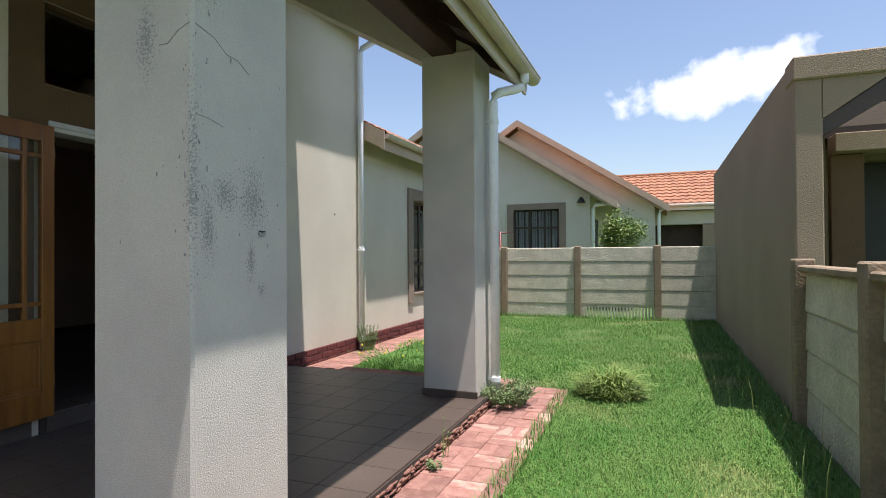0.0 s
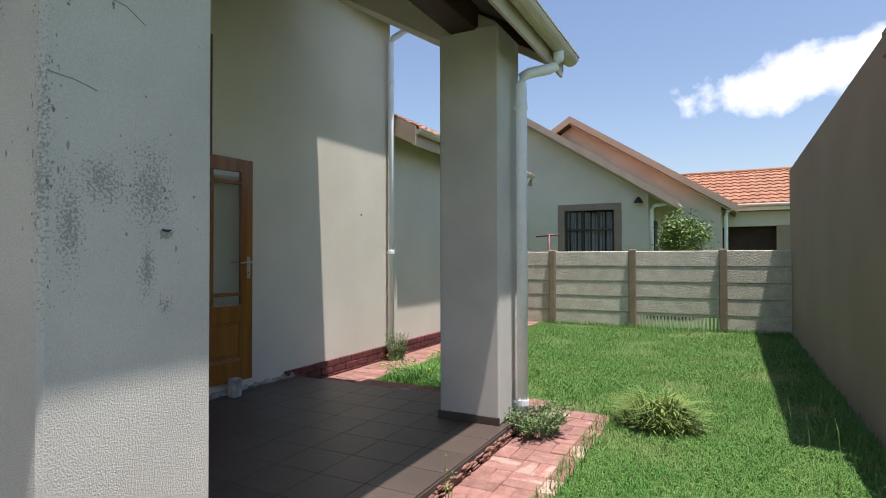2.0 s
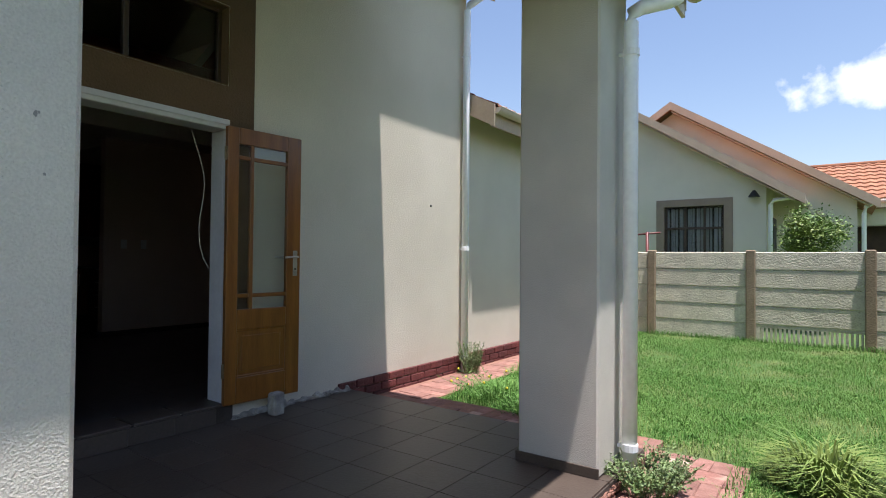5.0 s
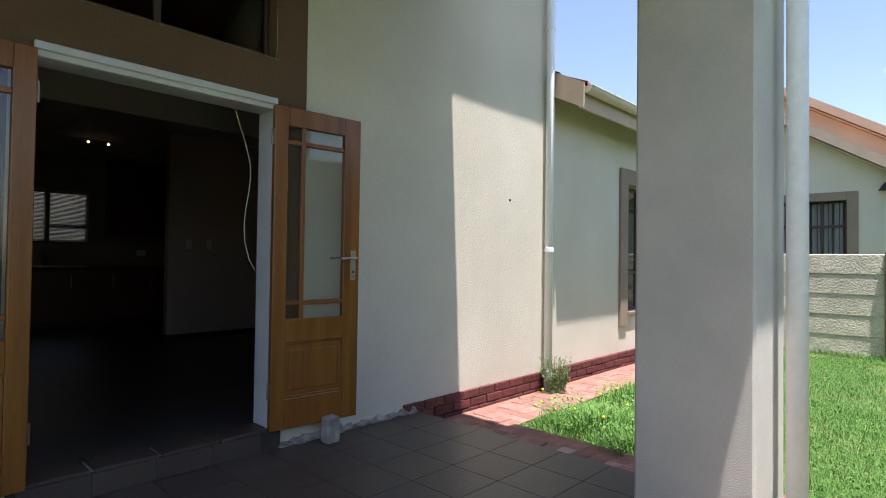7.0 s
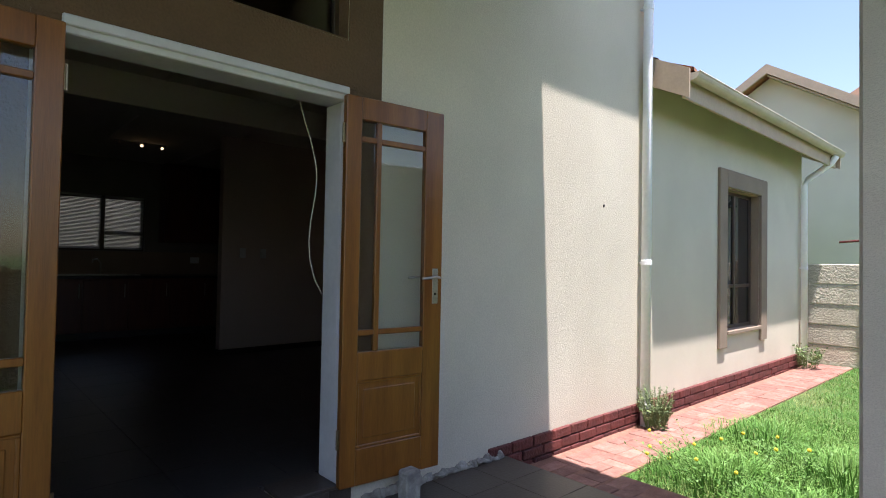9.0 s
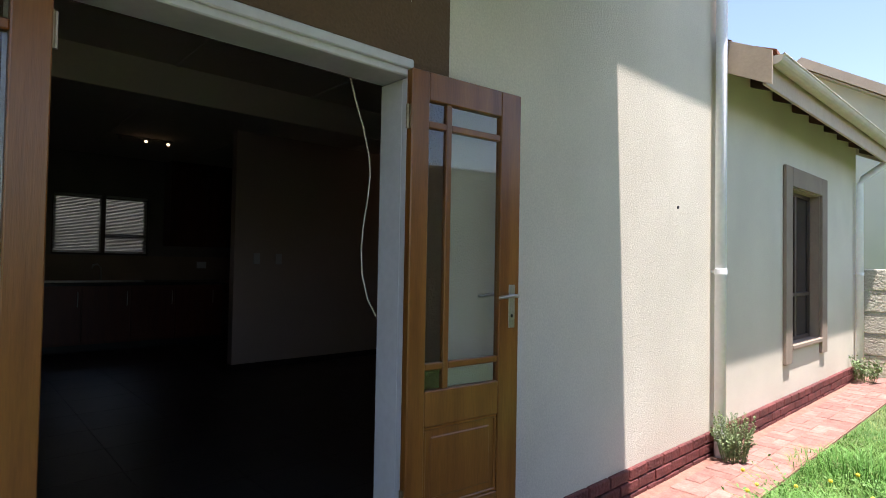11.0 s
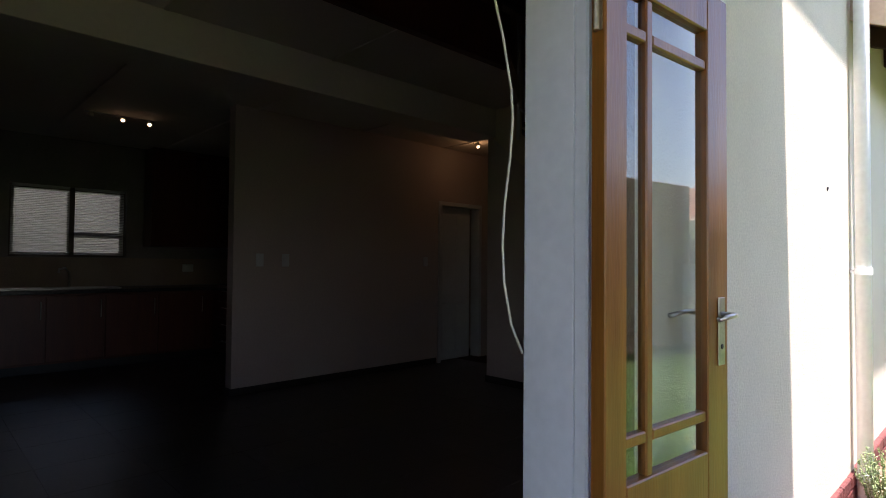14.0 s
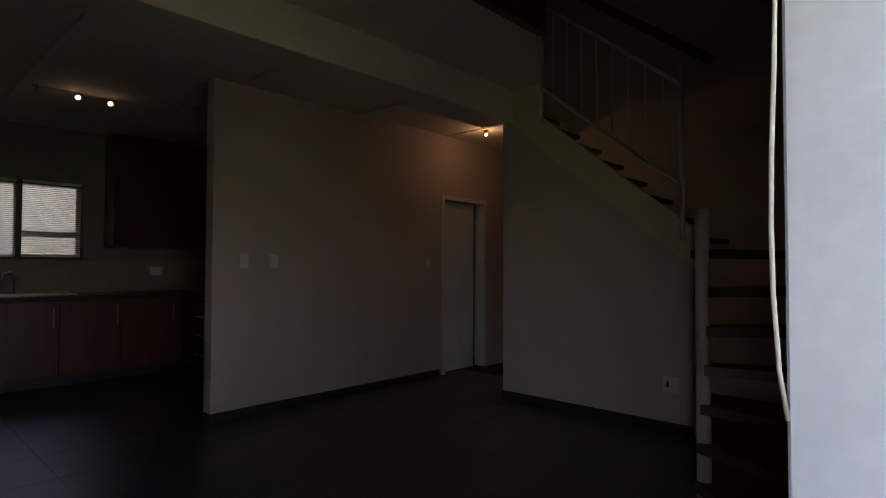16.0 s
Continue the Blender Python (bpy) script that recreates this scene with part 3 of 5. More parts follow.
downpipe("downpipe", [(-3.97, 6.97, -0.12), (-3.97, 6.97, ZT - 0.42), (-3.95, 6.98, ZT - 0.36), (-3.78, 7.06, ZT - 0.24), (-3.74, 7.07, ZT - 0.18), (-3.72, 7.07, ZT - 0.1)], 0.042, "white plastic downpipe down the tall wall", [(-3.97, 6.97, 1.32), (-3.97, 6.97, 0.06), (-3.97, 6.97, 3.6)])
gutter("gutter", -3.635, 2.97, 7.1, 11.98, "cream half-round gutter under the low eave", 0.065)
downpipe("downpipe", [(-3.985, 11.6, -0.12), (-3.985, 11.6, 2.5), (-3.95, 11.61, 2.58), (-3.68, 11.7, 2.8), (-3.62, 11.7, 2.9)], 0.042, "white plastic downpipe at the low wall corner", [(-3.985, 11.6, 1.3)])


# double doors, both leaves folded back on the wall
def door_leaf(name, hinge, angle, mirror):
    """Glazed pine leaf, built along +u from its hinge, then turned about it."""
    W, H, T = 0.627, 2.03, 0.042
    leaf = empty(name)
    k = -1 if mirror else 1
    sa, sb = 0.09, 0.125

    def bar(nm, u0, u1, z0, z1, t0=0.0, t1=T, mat=PINE, bev=0.004):
        return box(nm, (t0, min(k * u0, k * u1), z0), (t1, max(k * u0, k * u1), z1), mat, leaf, bev)

    bar("stile", 0, sa, 0, H)
    bar("stile", W - sb, W, 0, H)
    bar("top_rail", sa, W - sb, H - 0.12, H)
    bar("lock_rail", sa, W - sb, 0.54, 0.69)
    bar("bottom_rail", sa, W - sb, 0, 0.19)
    bar("panel", sa - 0.004, W - sb + 0.004, 0.186, 0.544, 0.013, 0.029)
    bar("panel_field", sa + 0.04, W - sb - 0.04, 0.235, 0.495, 0.008, 0.034, PINE, 0.006)
    for u0, u1, z0, z1 in ((sa, W - sb, 0.525, 0.54), (sa, W - sb, 0.19, 0.205), (sa, sa + 0.015, 0.205, 0.525), (W - sb - 0.015, W - sb, 0.205, 0.525)):
        bar("moulding", u0, u1, z0, z1, 0.006, T - 0.006)
    g0, g1, a, b = sa, W - sb, 0.69, H - 0.12
    u1 = g0 + 0.096
    bars = [(u1, u1 + 0.03, a, b)]
    for z in (0.775, 1.795):
        bars += [(g0, u1, z, z + 0.03), (u1 + 0.03, g1, z, z + 0.03)]
    for q in bars:
        bar("glazing_bar", *q, 0.006, T - 0.006)
    pane = bar("pane", g0 - 0.003, g1 + 0.003, a - 0.003, b + 0.003, 0.0185, 0.0225, GLASS, 0)
    pane.visible_shadow = False
    # lock plates with lever handles on both faces
    for side in (-1, 1):
        x = T + 0.002 if side > 0 else -0.002
        plate = bar("lock_plate", W - 0.07, W - 0.03, 0.93, 1.13, min(x, x + side * 0.003), max(x, x + side * 0.003), STEEL, 0.002)
        bm = bmesh.new()
        u = k * (W - 0.05)
        add_tube(bm, [(x, u, 1.08), (x + side * 0.045, u, 1.08), (x + side * 0.05, u - k * 0.03, 1.082), (x + side * 0.05, u - k * 0.12, 1.075)], 0.008, 8)
        mesh_object("lever_handle", bm, STEEL, leaf, True)
        tube("keyhole", [(x + side * 0.002, u, 0.985), (x + side * 0.0045, u, 0.985)], 0.008, BLACK, leaf, 8)
    for z in (0.2, 1.78):
        bm = bmesh.new()
        add_tube(bm, [(T * 0.5, -k * 0.008, z), (T * 0.5, -k * 0.008, z + 0.1)], 0.007, 8)
        add_box(bm, (T * 0.5 - 0.012, -0.003, z), (T * 0.5 + 0.012, 0.003, z + 0.1))
        mesh_object("hinge", bm, BRASS, leaf)
    leaf.matrix_basis = Matrix.Translation(hinge) @ Matrix.Rotation(radians(angle), 4, "Z")
    return tagged(leaf, "varnished pine glazed door leaf standing open on the wall", "door", "double door leaves")


door_leaf("door_leaf", (-4.016, 3.868, 0.125), -5.0, False)
door_leaf("door_leaf", (-4.012, 2.648, 0.125), 4.0, True)
jf = empty("door_1", (XW, 3.25, FLOOR))
tagged(jf, "white painted door frame", "door frame", kind="structure")
for nm, lo, hi in (("jamb", (XI - 0.01, DOOR_B - 0.075, FLOOR - 0.018), (XW - 0.036, DOOR_B - 0.002, DOOR_H - 0.057)),
                   ("jamb", (XI - 0.01, DOOR_A + 0.002, FLOOR - 0.018), (XW - 0.036, DOOR_A + 0.075, DOOR_H - 0.057)),
                   ("head", (XI - 0.01, DOOR_A + 0.002, DOOR_H - 0.055), (XW - 0.036, DOOR_B - 0.002, DOOR_H - 0.002)),
                   ("bead", (XW - 0.035, DOOR_B - 0.08, FLOOR - 0.018), (XW + 0.004, DOOR_B - 0.002, DOOR_H - 0.062)),
                   ("bead", (XW - 0.035, DOOR_A + 0.002, FLOOR - 0.018), (XW + 0.004, DOOR_A + 0.06, DOOR_H - 0.062)),
                   ("bead", (XW - 0.035, DOOR_A + 0.06, DOOR_H - 0.06), (XW + 0.006, DOOR_B - 0.06, DOOR_H - 0.002)),
                   ("architrave", (XW + 0.007, DOOR_A + 0.06, DOOR_H - 0.03), (XW + 0.022, DOOR_B - 0.06, DOOR_H + 0.012))):
    local(box(nm, lo, hi, WHITE, None, 0.005), jf)

tagged(boxes("trim_lintel", [((XW - 0.037, DOOR_B - 0.059, DOOR_H - 0.056), (XW + 0.006, DOOR_B + 0.027, 2.199)), ((XW - 0.037, DOOR_A - 0.034, DOOR_H - 0.056), (XW + 0.006, DOOR_A + 0.059, 2.199))], BROWN, bevel=0), "brown painted lintel ends", kind="structure")
tagged(boxes("trim_transom", [((XI + 0.101, TR[0], TR[2]), (XW + 0.001, TR[0] + 0.008, TR[3])), ((XI + 0.101, TR[1] - 0.008, TR[2]), (XW + 0.001, TR[1], TR[3])), ((XI + 0.101, TR[0] + 0.008, TR[2]), (XW + 0.001, TR[1] - 0.008, TR[2] + 0.008)), ((XI + 0.101, TR[0] + 0.008, TR[3] - 0.008), (XW + 0.001, TR[1] - 0.008, TR[3]))], BROWN, bevel=0), "brown painted reveal of the transom window", kind="structure")
tw = empty("window_1", (XW, 3.26, 2.46))
tagged(tw, "dark transom window over the doors", "window", kind="structure")
y0, y1, z0, z1 = TR
for lo, hi in (((XI + 0.05, y0, z0), (XI + 0.1, y0 + 0.035, z1)), ((XI + 0.05, y1 - 0.035, z0), (XI + 0.1, y1, z1)), ((XI + 0.05, y0 + 0.035, z0), (XI + 0.1, y1 - 0.035, z0 + 0.035)), ((XI + 0.05, y0 + 0.035, z1 - 0.035), (XI + 0.1, y1 - 0.035, z1)), ((XI + 0.05, 3.2, z0 + 0.035), (XI + 0.1, 3.235, z1 - 0.035))):
    local(box("frame", lo, hi, BRONZE, None, 0.003), tw)
for a, b in ((y0 + 0.035, 3.2), (3.235, y1 - 0.035)):
    local(box("pane", (XI + 0.07, a, z0 + 0.035), (XI + 0.075, b, z1 - 0.035), GLASS, None, 0), tw).visible_shadow = False

# window of the low wall
lw = empty("window_2", (XW, 9.43, 0.5))
tagged(lw, "bronze framed window with taupe plaster surround", "window", kind="structure")
y0, y1, z0, z1 = WIN
XO = XW - 0.01
for lo, hi in (((XO, y0 - 0.2, z0 - 0.17), (XO + 0.035, y0, z1 + 0.2)), ((XO, y1, z0 - 0.17), (XO + 0.035, y1 + 0.2, z1 + 0.2)), ((XO, y0, z1), (XO + 0.035, y1, z1 + 0.2))):
    local(box("surround", lo, hi, TAUPE, None, 0.006), lw)
local(box("sill", (XO - 0.1, y0 + 0.001, z0 - 0.03), (XO + 0.045, y1 - 0.001, z0 + 0.012), TAUPE, None, 0.005), lw)
xf = XW - 0.1
for lo, hi in (((xf, y0, z0), (XO, y0 + 0.012, z1)), ((xf, y1 - 0.012, z0), (XO, y1, z1)), ((xf, y0 + 0.012, z1 - 0.012), (XO, y1 - 0.012, z1))):
    local(box("reveal", lo, hi, TAUPE, None, 0), lw)
for lo, hi in (((xf - 0.04, y0, z0), (xf, y0 + 0.05, z1)), ((xf - 0.04, y1 - 0.05, z0), (xf, y1, z1)), ((xf - 0.04, y0 + 0.05, z0), (xf, y1 - 0.05, z0 + 0.05)), ((xf - 0.04, y0 + 0.05, z1 - 0.05), (xf, y1 - 0.05, z1)), ((xf - 0.04, 9.40, z0 + 0.05), (xf, 9.46, z1 - 0.05)), ((xf - 0.04, y0 + 0.05, 1.05), (xf, 9.40, 1.09)), ((xf - 0.04, 9.46, 1.05), (xf, y1 - 0.05, 1.09))):
    local(box("frame", lo, hi, BRONZE, None, 0.004), lw)
for a, b in ((y0 + 0.05, 9.40), (9.46, y1 - 0.05)):
    for c, d in ((z0 + 0.05, 1.05), (1.09, z1 - 0.05)):
        local(box("pane", (xf - 0.022, a, c), (xf - 0.018, b, d), DARKGLASS, None, 0), lw)
    local(tube("burglar_bar", [(xf - 0.06, (a + b) / 2, z0 + 0.05), (xf - 0.06, (a + b) / 2, z1 - 0.05)], 0.006, BLACK, None, 6), lw)

tagged(box("door_stop_block", (-3.93, 4.20, 0.0), (-3.84, 4.30, 0.17), MORTAR, bevel=0.012), "grey concrete block holding the door leaf", "block")
def rubble(name, places, mat, label, kind=""):
    """Uneven lumps at (x, y, z, half length, half width, half height)."""
    rng = random.Random(len(places))
    bm = bmesh.new()
    for x, y, z, a, b, c in places:
        vs = bmesh.ops.create_icosphere(bm, subdivisions=2 if len(places) < 100 else 1, radius=1.0)["verts"]
        for v in vs:
            v.co = Vector((v.co.x * b, v.co.y * a, v.co.z * c)) * rng.uniform(0.85, 1.12) + Vector((x, y, z))
    return tagged(mesh_object(name, bm, mat, None, True), label, "rubble", kind=kind)


rub = random.Random(77)
rubble("broken_plaster", [(XW + rub.uniform(0.0, 0.02), 3.97 + i * 0.017, rub.uniform(0.0, 0.02), rub.uniform(0.015, 0.045), rub.uniform(0.015, 0.035), rub.choice((0.008, 0.014, 0.022, 0.04))) for i in range(70)], MORTAR, "crumbled plaster along the wall foot")
rubble("crumbled_edge", [(VX + rub.uniform(-0.006, 0.012), rub.uniform(-1.0, 5.15), -0.1 + rub.uniform(0.0, 0.06), rub.uniform(0.015, 0.07), rub.uniform(0.005, 0.014), rub.uniform(0.005, 0.014)) for i in range(800)], SAND, "crumbled reddish mortar along the veranda edge", "stuff")
# dark spot and small fittings on the wall
tagged(tube("wall_anchor", [(XW - 0.01, 6.385, 1.785), (XW + 0.005, 6.385, 1.78)], 0.013, BLACK, None, 8), "small dark anchor in the wall", "anchor")
tagged(box("wall_vent_box", (XW + 0.002, 2.02, 2.36), (XW + 0.09, 2.22, 2.50), TAUPE, bevel=0.008), "small grey junction box on the wall", "junction box")

# white cable that hangs inside the doorway
cable = [(-4.233, y, z) for y, z in ((3.73, 2.137), (3.765, 2.03), (3.80, 1.94), (3.835, 1.81), (3.842, 1.73), (3.832, 1.63), (3.81, 1.5), (3.803, 1.4), (3.81, 1.3), (3.84, 1.19), (3.888, 1.11))]
tagged(tube("cable", cable, 0.0035, SMOOTH, None, 8), "loose white cable hanging in the doorway", "cable")

# ---- rooms behind the doors ----
def kitchen():
    k = empty("kitchen_cabinets", (-10.7, 4, FLOOR))
    tagged(k, "cherry wood kitchen base cabinets with black worktop", "kitchen units")
    local(box("plinth", (-10.98, 1.0, FLOOR), (-10.5, 6.6, FLOOR + 0.1), BLACK, None, 0.004), k)
    local(box("body", (-10.99, 1.0, FLOOR + 0.1), (-10.42, 6.6, 0.98), CHERRY, None, 0.004), k)
    local(box("worktop", (-10.995, 0.98, 0.98), (-10.38, 6.6, 1.02), GRANITE, None, 0.006), k)
    for i in range(9):
        y = 1.02 + i * 0.55
        local(box("door", (-10.418, y, FLOOR + 0.12), (-10.40, y + 0.54, 0.96), CHERRY, None, 0.005), k)
        h = tube("handle", [(-10.398, y + 0.5, 0.72), (-10.375, y + 0.5, 0.72), (-10.375, y + 0.5, 0.9), (-10.398, y + 0.5, 0.9)], 0.005, STEEL, None, 6)
        local(h, k)
    w = empty("kitchen_return_cabinets", (-9.2, 5.9, FLOOR))
    tagged(w, "cherry wood drawer units beside the screen wall", "kitchen units")
    local(box("body", (-10.37, 5.5, FLOOR + 0.08), (KX - 0.16, 6.3, 0.98), CHERRY, None, 0.004), w)
    local(box("worktop", (-10.37, 5.47, 0.98), (KX - 0.14, 6.3, 1.02), GRANITE, None, 0.006), w)
    for i in range(4):
        for u in range(3):
            x = -10.2 + u * 0.62
            z = FLOOR + 0.12 + i * 0.2
            local(box("drawer", (x, 5.478, z), (x + 0.58, 5.498, z + 0.19), CHERRY, None, 0.004), w)
            local(tube("handle", [(x + 0.2, 5.476, z + 0.12), (x + 0.2, 5.455, z + 0.12), (x + 0.38, 5.455, z + 0.12), (x + 0.38, 5.476, z + 0.12)], 0.005, STEEL, None, 6), w)
    u = empty("wall_cabinets", (-10.8, 5.4, 1.5))
    tagged(u, "cherry wood wall cabinets", "kitchen units")
    local(box("body", (-10.99, 4.85, 1.52), (-10.66, 6.6, 2.74), CHERRY, None, 0.004), u)
    local(box("body", (-10.655, 6.0, 1.8), (-8.4, 6.3, 2.74), CHERRY, None, 0.004), u)
    for i in range(3):
        local(box("door", (-10.657, 4.87 + i * 0.5, 1.54), (-10.64, 5.35 + i * 0.5, 2.72), CHERRY, None, 0.006), u)
    for i in range(4):
        local(box("door", (-10.6 + i * 0.54, 5.98, 1.83), (-10.08 + i * 0.54, 5.998, 2.71), CHERRY, None, 0.006), u)
    hood = box("cooker_hood", (-9.4, 5.75, 1.62), (-8.75, 6.29, 1.76), BLACK, bevel=0.01)
    tagged(hood, "black cooker hood under the wall cabinets", "cooker hood")
    sink = empty("sink", (-10.7, 3.9, 1.02))
    tagged(sink, "steel sink with mixer tap", "sink")
    bm = bmesh.new()
    for lo, hi in (((-10.9, 3.3, 1.021), (-10.5, 3.36, 1.034)), ((-10.9, 4.44, 1.021), (-10.5, 4.5, 1.034)), ((-10.9, 3.36, 1.021), (-10.84, 4.44, 1.034)), ((-10.56, 3.36, 1.021), (-10.5, 4.44, 1.034)), ((-10.84, 3.36, 1.021), (-10.56, 4.44, 1.024))):
        add_box(bm, lo, hi, 0.003)
    local(mesh_object("bowl", bm, STEEL), sink)
    local(tube("tap", [(-10.87, 4.05, 1.03), (-10.87, 4.05, 1.2), (-10.82, 4.0, 1.25), (-10.72, 3.93, 1.24), (-10.7, 3.92, 1.2)], 0.011, STEEL, None, 8), sink)


kitchen()
# splashback and plug
tagged(box("splashback", (-10.998, 1.0, 1.03), (-10.99, 6.6, 1.37), TAUPE, bevel=0.002), "grey splashback tiles over the worktop", kind="structure")


def plate(name, at, axis, w, h, label):
    x, y, z = at
    p = empty(name, at)
    if axis == "x":
        a = local(box("plate", (x, y - w / 2, z - h / 2), (x + 0.008, y + w / 2, z + h / 2), WHITE, None, 0.003), p)
        b = local(box("rocker", (x + 0.008, y - 0.012, z - 0.02), (x + 0.012, y + 0.012, z + 0.02), WHITE, None, 0.002), p)
    else:
        a = local(box("plate", (x - w / 2, y - 0.008, z - h / 2), (x + w / 2, y, z + h / 2), WHITE, None, 0.003), p)
        b = local(box("rocker", (x - 0.03, y - 0.012, z - 0.02), (x - 0.01, y - 0.008, z + 0.02), BLACK, None, 0.002), p)
    return tagged(p, label, "wall plate")


plate("light_switch", (KX, 5.05, 1.36), "x", 0.075, 0.12, "white light switch plate on the wall")
plate("light_switch", (KX, 5.31, 1.36), "x", 0.075, 0.12, "white light switch plate on the wall")
plate("light_switch", (KX, 7.12, 1.36), "x", 0.07, 0.11, "white light switch plate on the wall")
plate("wall_socket", (-5.58, SY, 0.48), "y", 0.12, 0.12, "white wall socket under the stair")
plate("wall_socket", (-4.9, 8.5, 0.46), "y", 0.14, 0.09, "white wall socket behind the stair")
plate("wall_socket", (-10.985, 5.4, 1.25), "x", 0.14, 0.1, "white wall socket over the worktop")

# kitchen window with its blind
kw = empty("window_3", (-11.1, 4.1, 1.38))
tagged(kw, "dark framed kitchen window", "window", kind="structure")
y0, y1, z0, z1 = KW
for lo, hi in (((-11.14, y0, z0), (-11.08, y0 + 0.05, z1)), ((-11.14, y1 - 0.05, z0), (-11.08, y1, z1)), ((-11.14, y0 + 0.05, z0), (-11.08, y1 - 0.05, z0 + 0.05)), ((-11.14, y0 + 0.05, z1 - 0.05), (-11.08, y1 - 0.05, z1)), ((-11.14, 4.06, z0 + 0.05), (-11.08, 4.13, z1 - 0.05)), ((-11.14, 4.13, 1.62), (-11.08, y1 - 0.05, 1.68))):
    local(box("frame", lo, hi, BRONZE, None, 0.003), kw)
for a, b in ((y0 + 0.05, 4.06), (4.13, y1 - 0.05)):
    p = local(box("pane", (-11.112, a, z0 + 0.05), (-11.108, b, z1 - 0.05), GLASS, None, 0), kw)
    p.visible_shadow = False
blind = empty("venetian_blind", (-11.04, 4.1, 2.18))
tagged(blind, "white venetian blind half open at the kitchen window", "blind")
n = 38
for a, b in ((y0 + 0.02, 4.07), (4.12, y1 - 0.02)):
    bm = bmesh.new()
    add_box(bm, (-0.012, (a - b) / 2, -0.0006), (0.012, (b - a) / 2, 0.0006))
    me = mesh_object("slat", bm, WHITE)
    first = True
    for i in range(n):
        s = me if first else new("slat", me.data)
        first = False
        s.parent = blind
        s.matrix_parent_inverse = Matrix.Translation(blind.location).inverted()
        s.matrix_basis = pose(-11.05, (a + b) / 2, z0 + 0.03 + i * (z1 - z0 - 0.06) / n, 0, 38, 0)
    local(box("head_rail", (-11.07, a, z1 - 0.03), (-11.03, b, z1 - 0.001), WHITE, None, 0.003), blind)
# wall added outside the kitchen window to set how bright the blind looks
tagged(box("yard_wall", (-14.1, -4, -0.3), (-13.9, 12, 3.2), BACKING, bevel=0.01), "added grey wall that sets the light behind the kitchen blind", "wall", kind="structure")

# passage door, with its frame
dj = empty("door_2", (KX, 7.68, FLOOR))
tagged(dj, "white panelled passage door in a white frame", "door", kind="structure")
for lo, hi in (((KX - 0.13, 7.33, FLOOR), (KX + 0.015, 7.38, 2.05)), ((KX - 0.13, 8.05, FLOOR), (KX + 0.015, 8.1, 2.05)), ((KX - 0.13, 7.33, 2.05), (KX + 0.015, 8.1, 2.1))):
    local(box("frame", lo, hi, WHITE, None, 0.004), dj)
local(box("leaf", (KX - 0.1, 7.39, FLOOR + 0.01), (KX - 0.06, 7.95, 2.045), WHITE, None, 0.003), dj)
for a, b, c, d in ((7.45, 7.64, 0.95, 1.95), (7.70, 7.89, 0.95, 1.95), (7.45, 7.64, 0.25, 0.85), (7.70, 7.89, 0.25, 0.85)):
    local(box("panel", (KX - 0.062, a, c), (KX - 0.054, b, d), WHITE, None, 0.004), dj)


# ceiling spotlights
def spot_bar(at, offs, lit):
    p = empty("ceiling_spotlight", at)
    local(tube("bar", [(at[0], at[1] + min(offs) - 0.05, at[2] - 0.006), (at[0], at[1] + max(offs) + 0.05, at[2] - 0.006)], 0.008, STEEL, None, 8), p)
    for o in offs:
        bm = bmesh.new()
        d = Vector((0.5, -0.15, -0.5)).normalized()
        c = Vector((at[0], at[1] + o, at[2] - 0.012))
        add_tube(bm, [c, c + d * 0.02, c + d * 0.05], [0.01, 0.02, 0.024], 10)
        local(mesh_object("head", bm, STEEL, None, True), p)
        q = c + d * 0.051
        local(tube("bulb", [q, q + d * 0.006], 0.019, LAMP if o in lit else STEEL, None, 10), p)
    return tagged(p, "small ceiling spotlight bar with lit halogen heads", "ceiling lamp")


spot_bar((-9.4, 4.2, 2.76), (-0.27, 0.0, 0.24), (0.0, 0.24))
spot_bar((-7.72, 7.5, 2.76), (0.0,), (0.0,))
for at, watts in (((-9.33, 4.17, 2.62), 0.004), ((-7.66, 7.47, 2.62), 0.12)):
    d = bpy.data.lights.new("spot_bulb", "POINT")
    d.energy, d.color, d.shadow_soft_size = watts, (1.0, 0.6, 0.28), 0.03
    new("spot_bulb", d).location = at


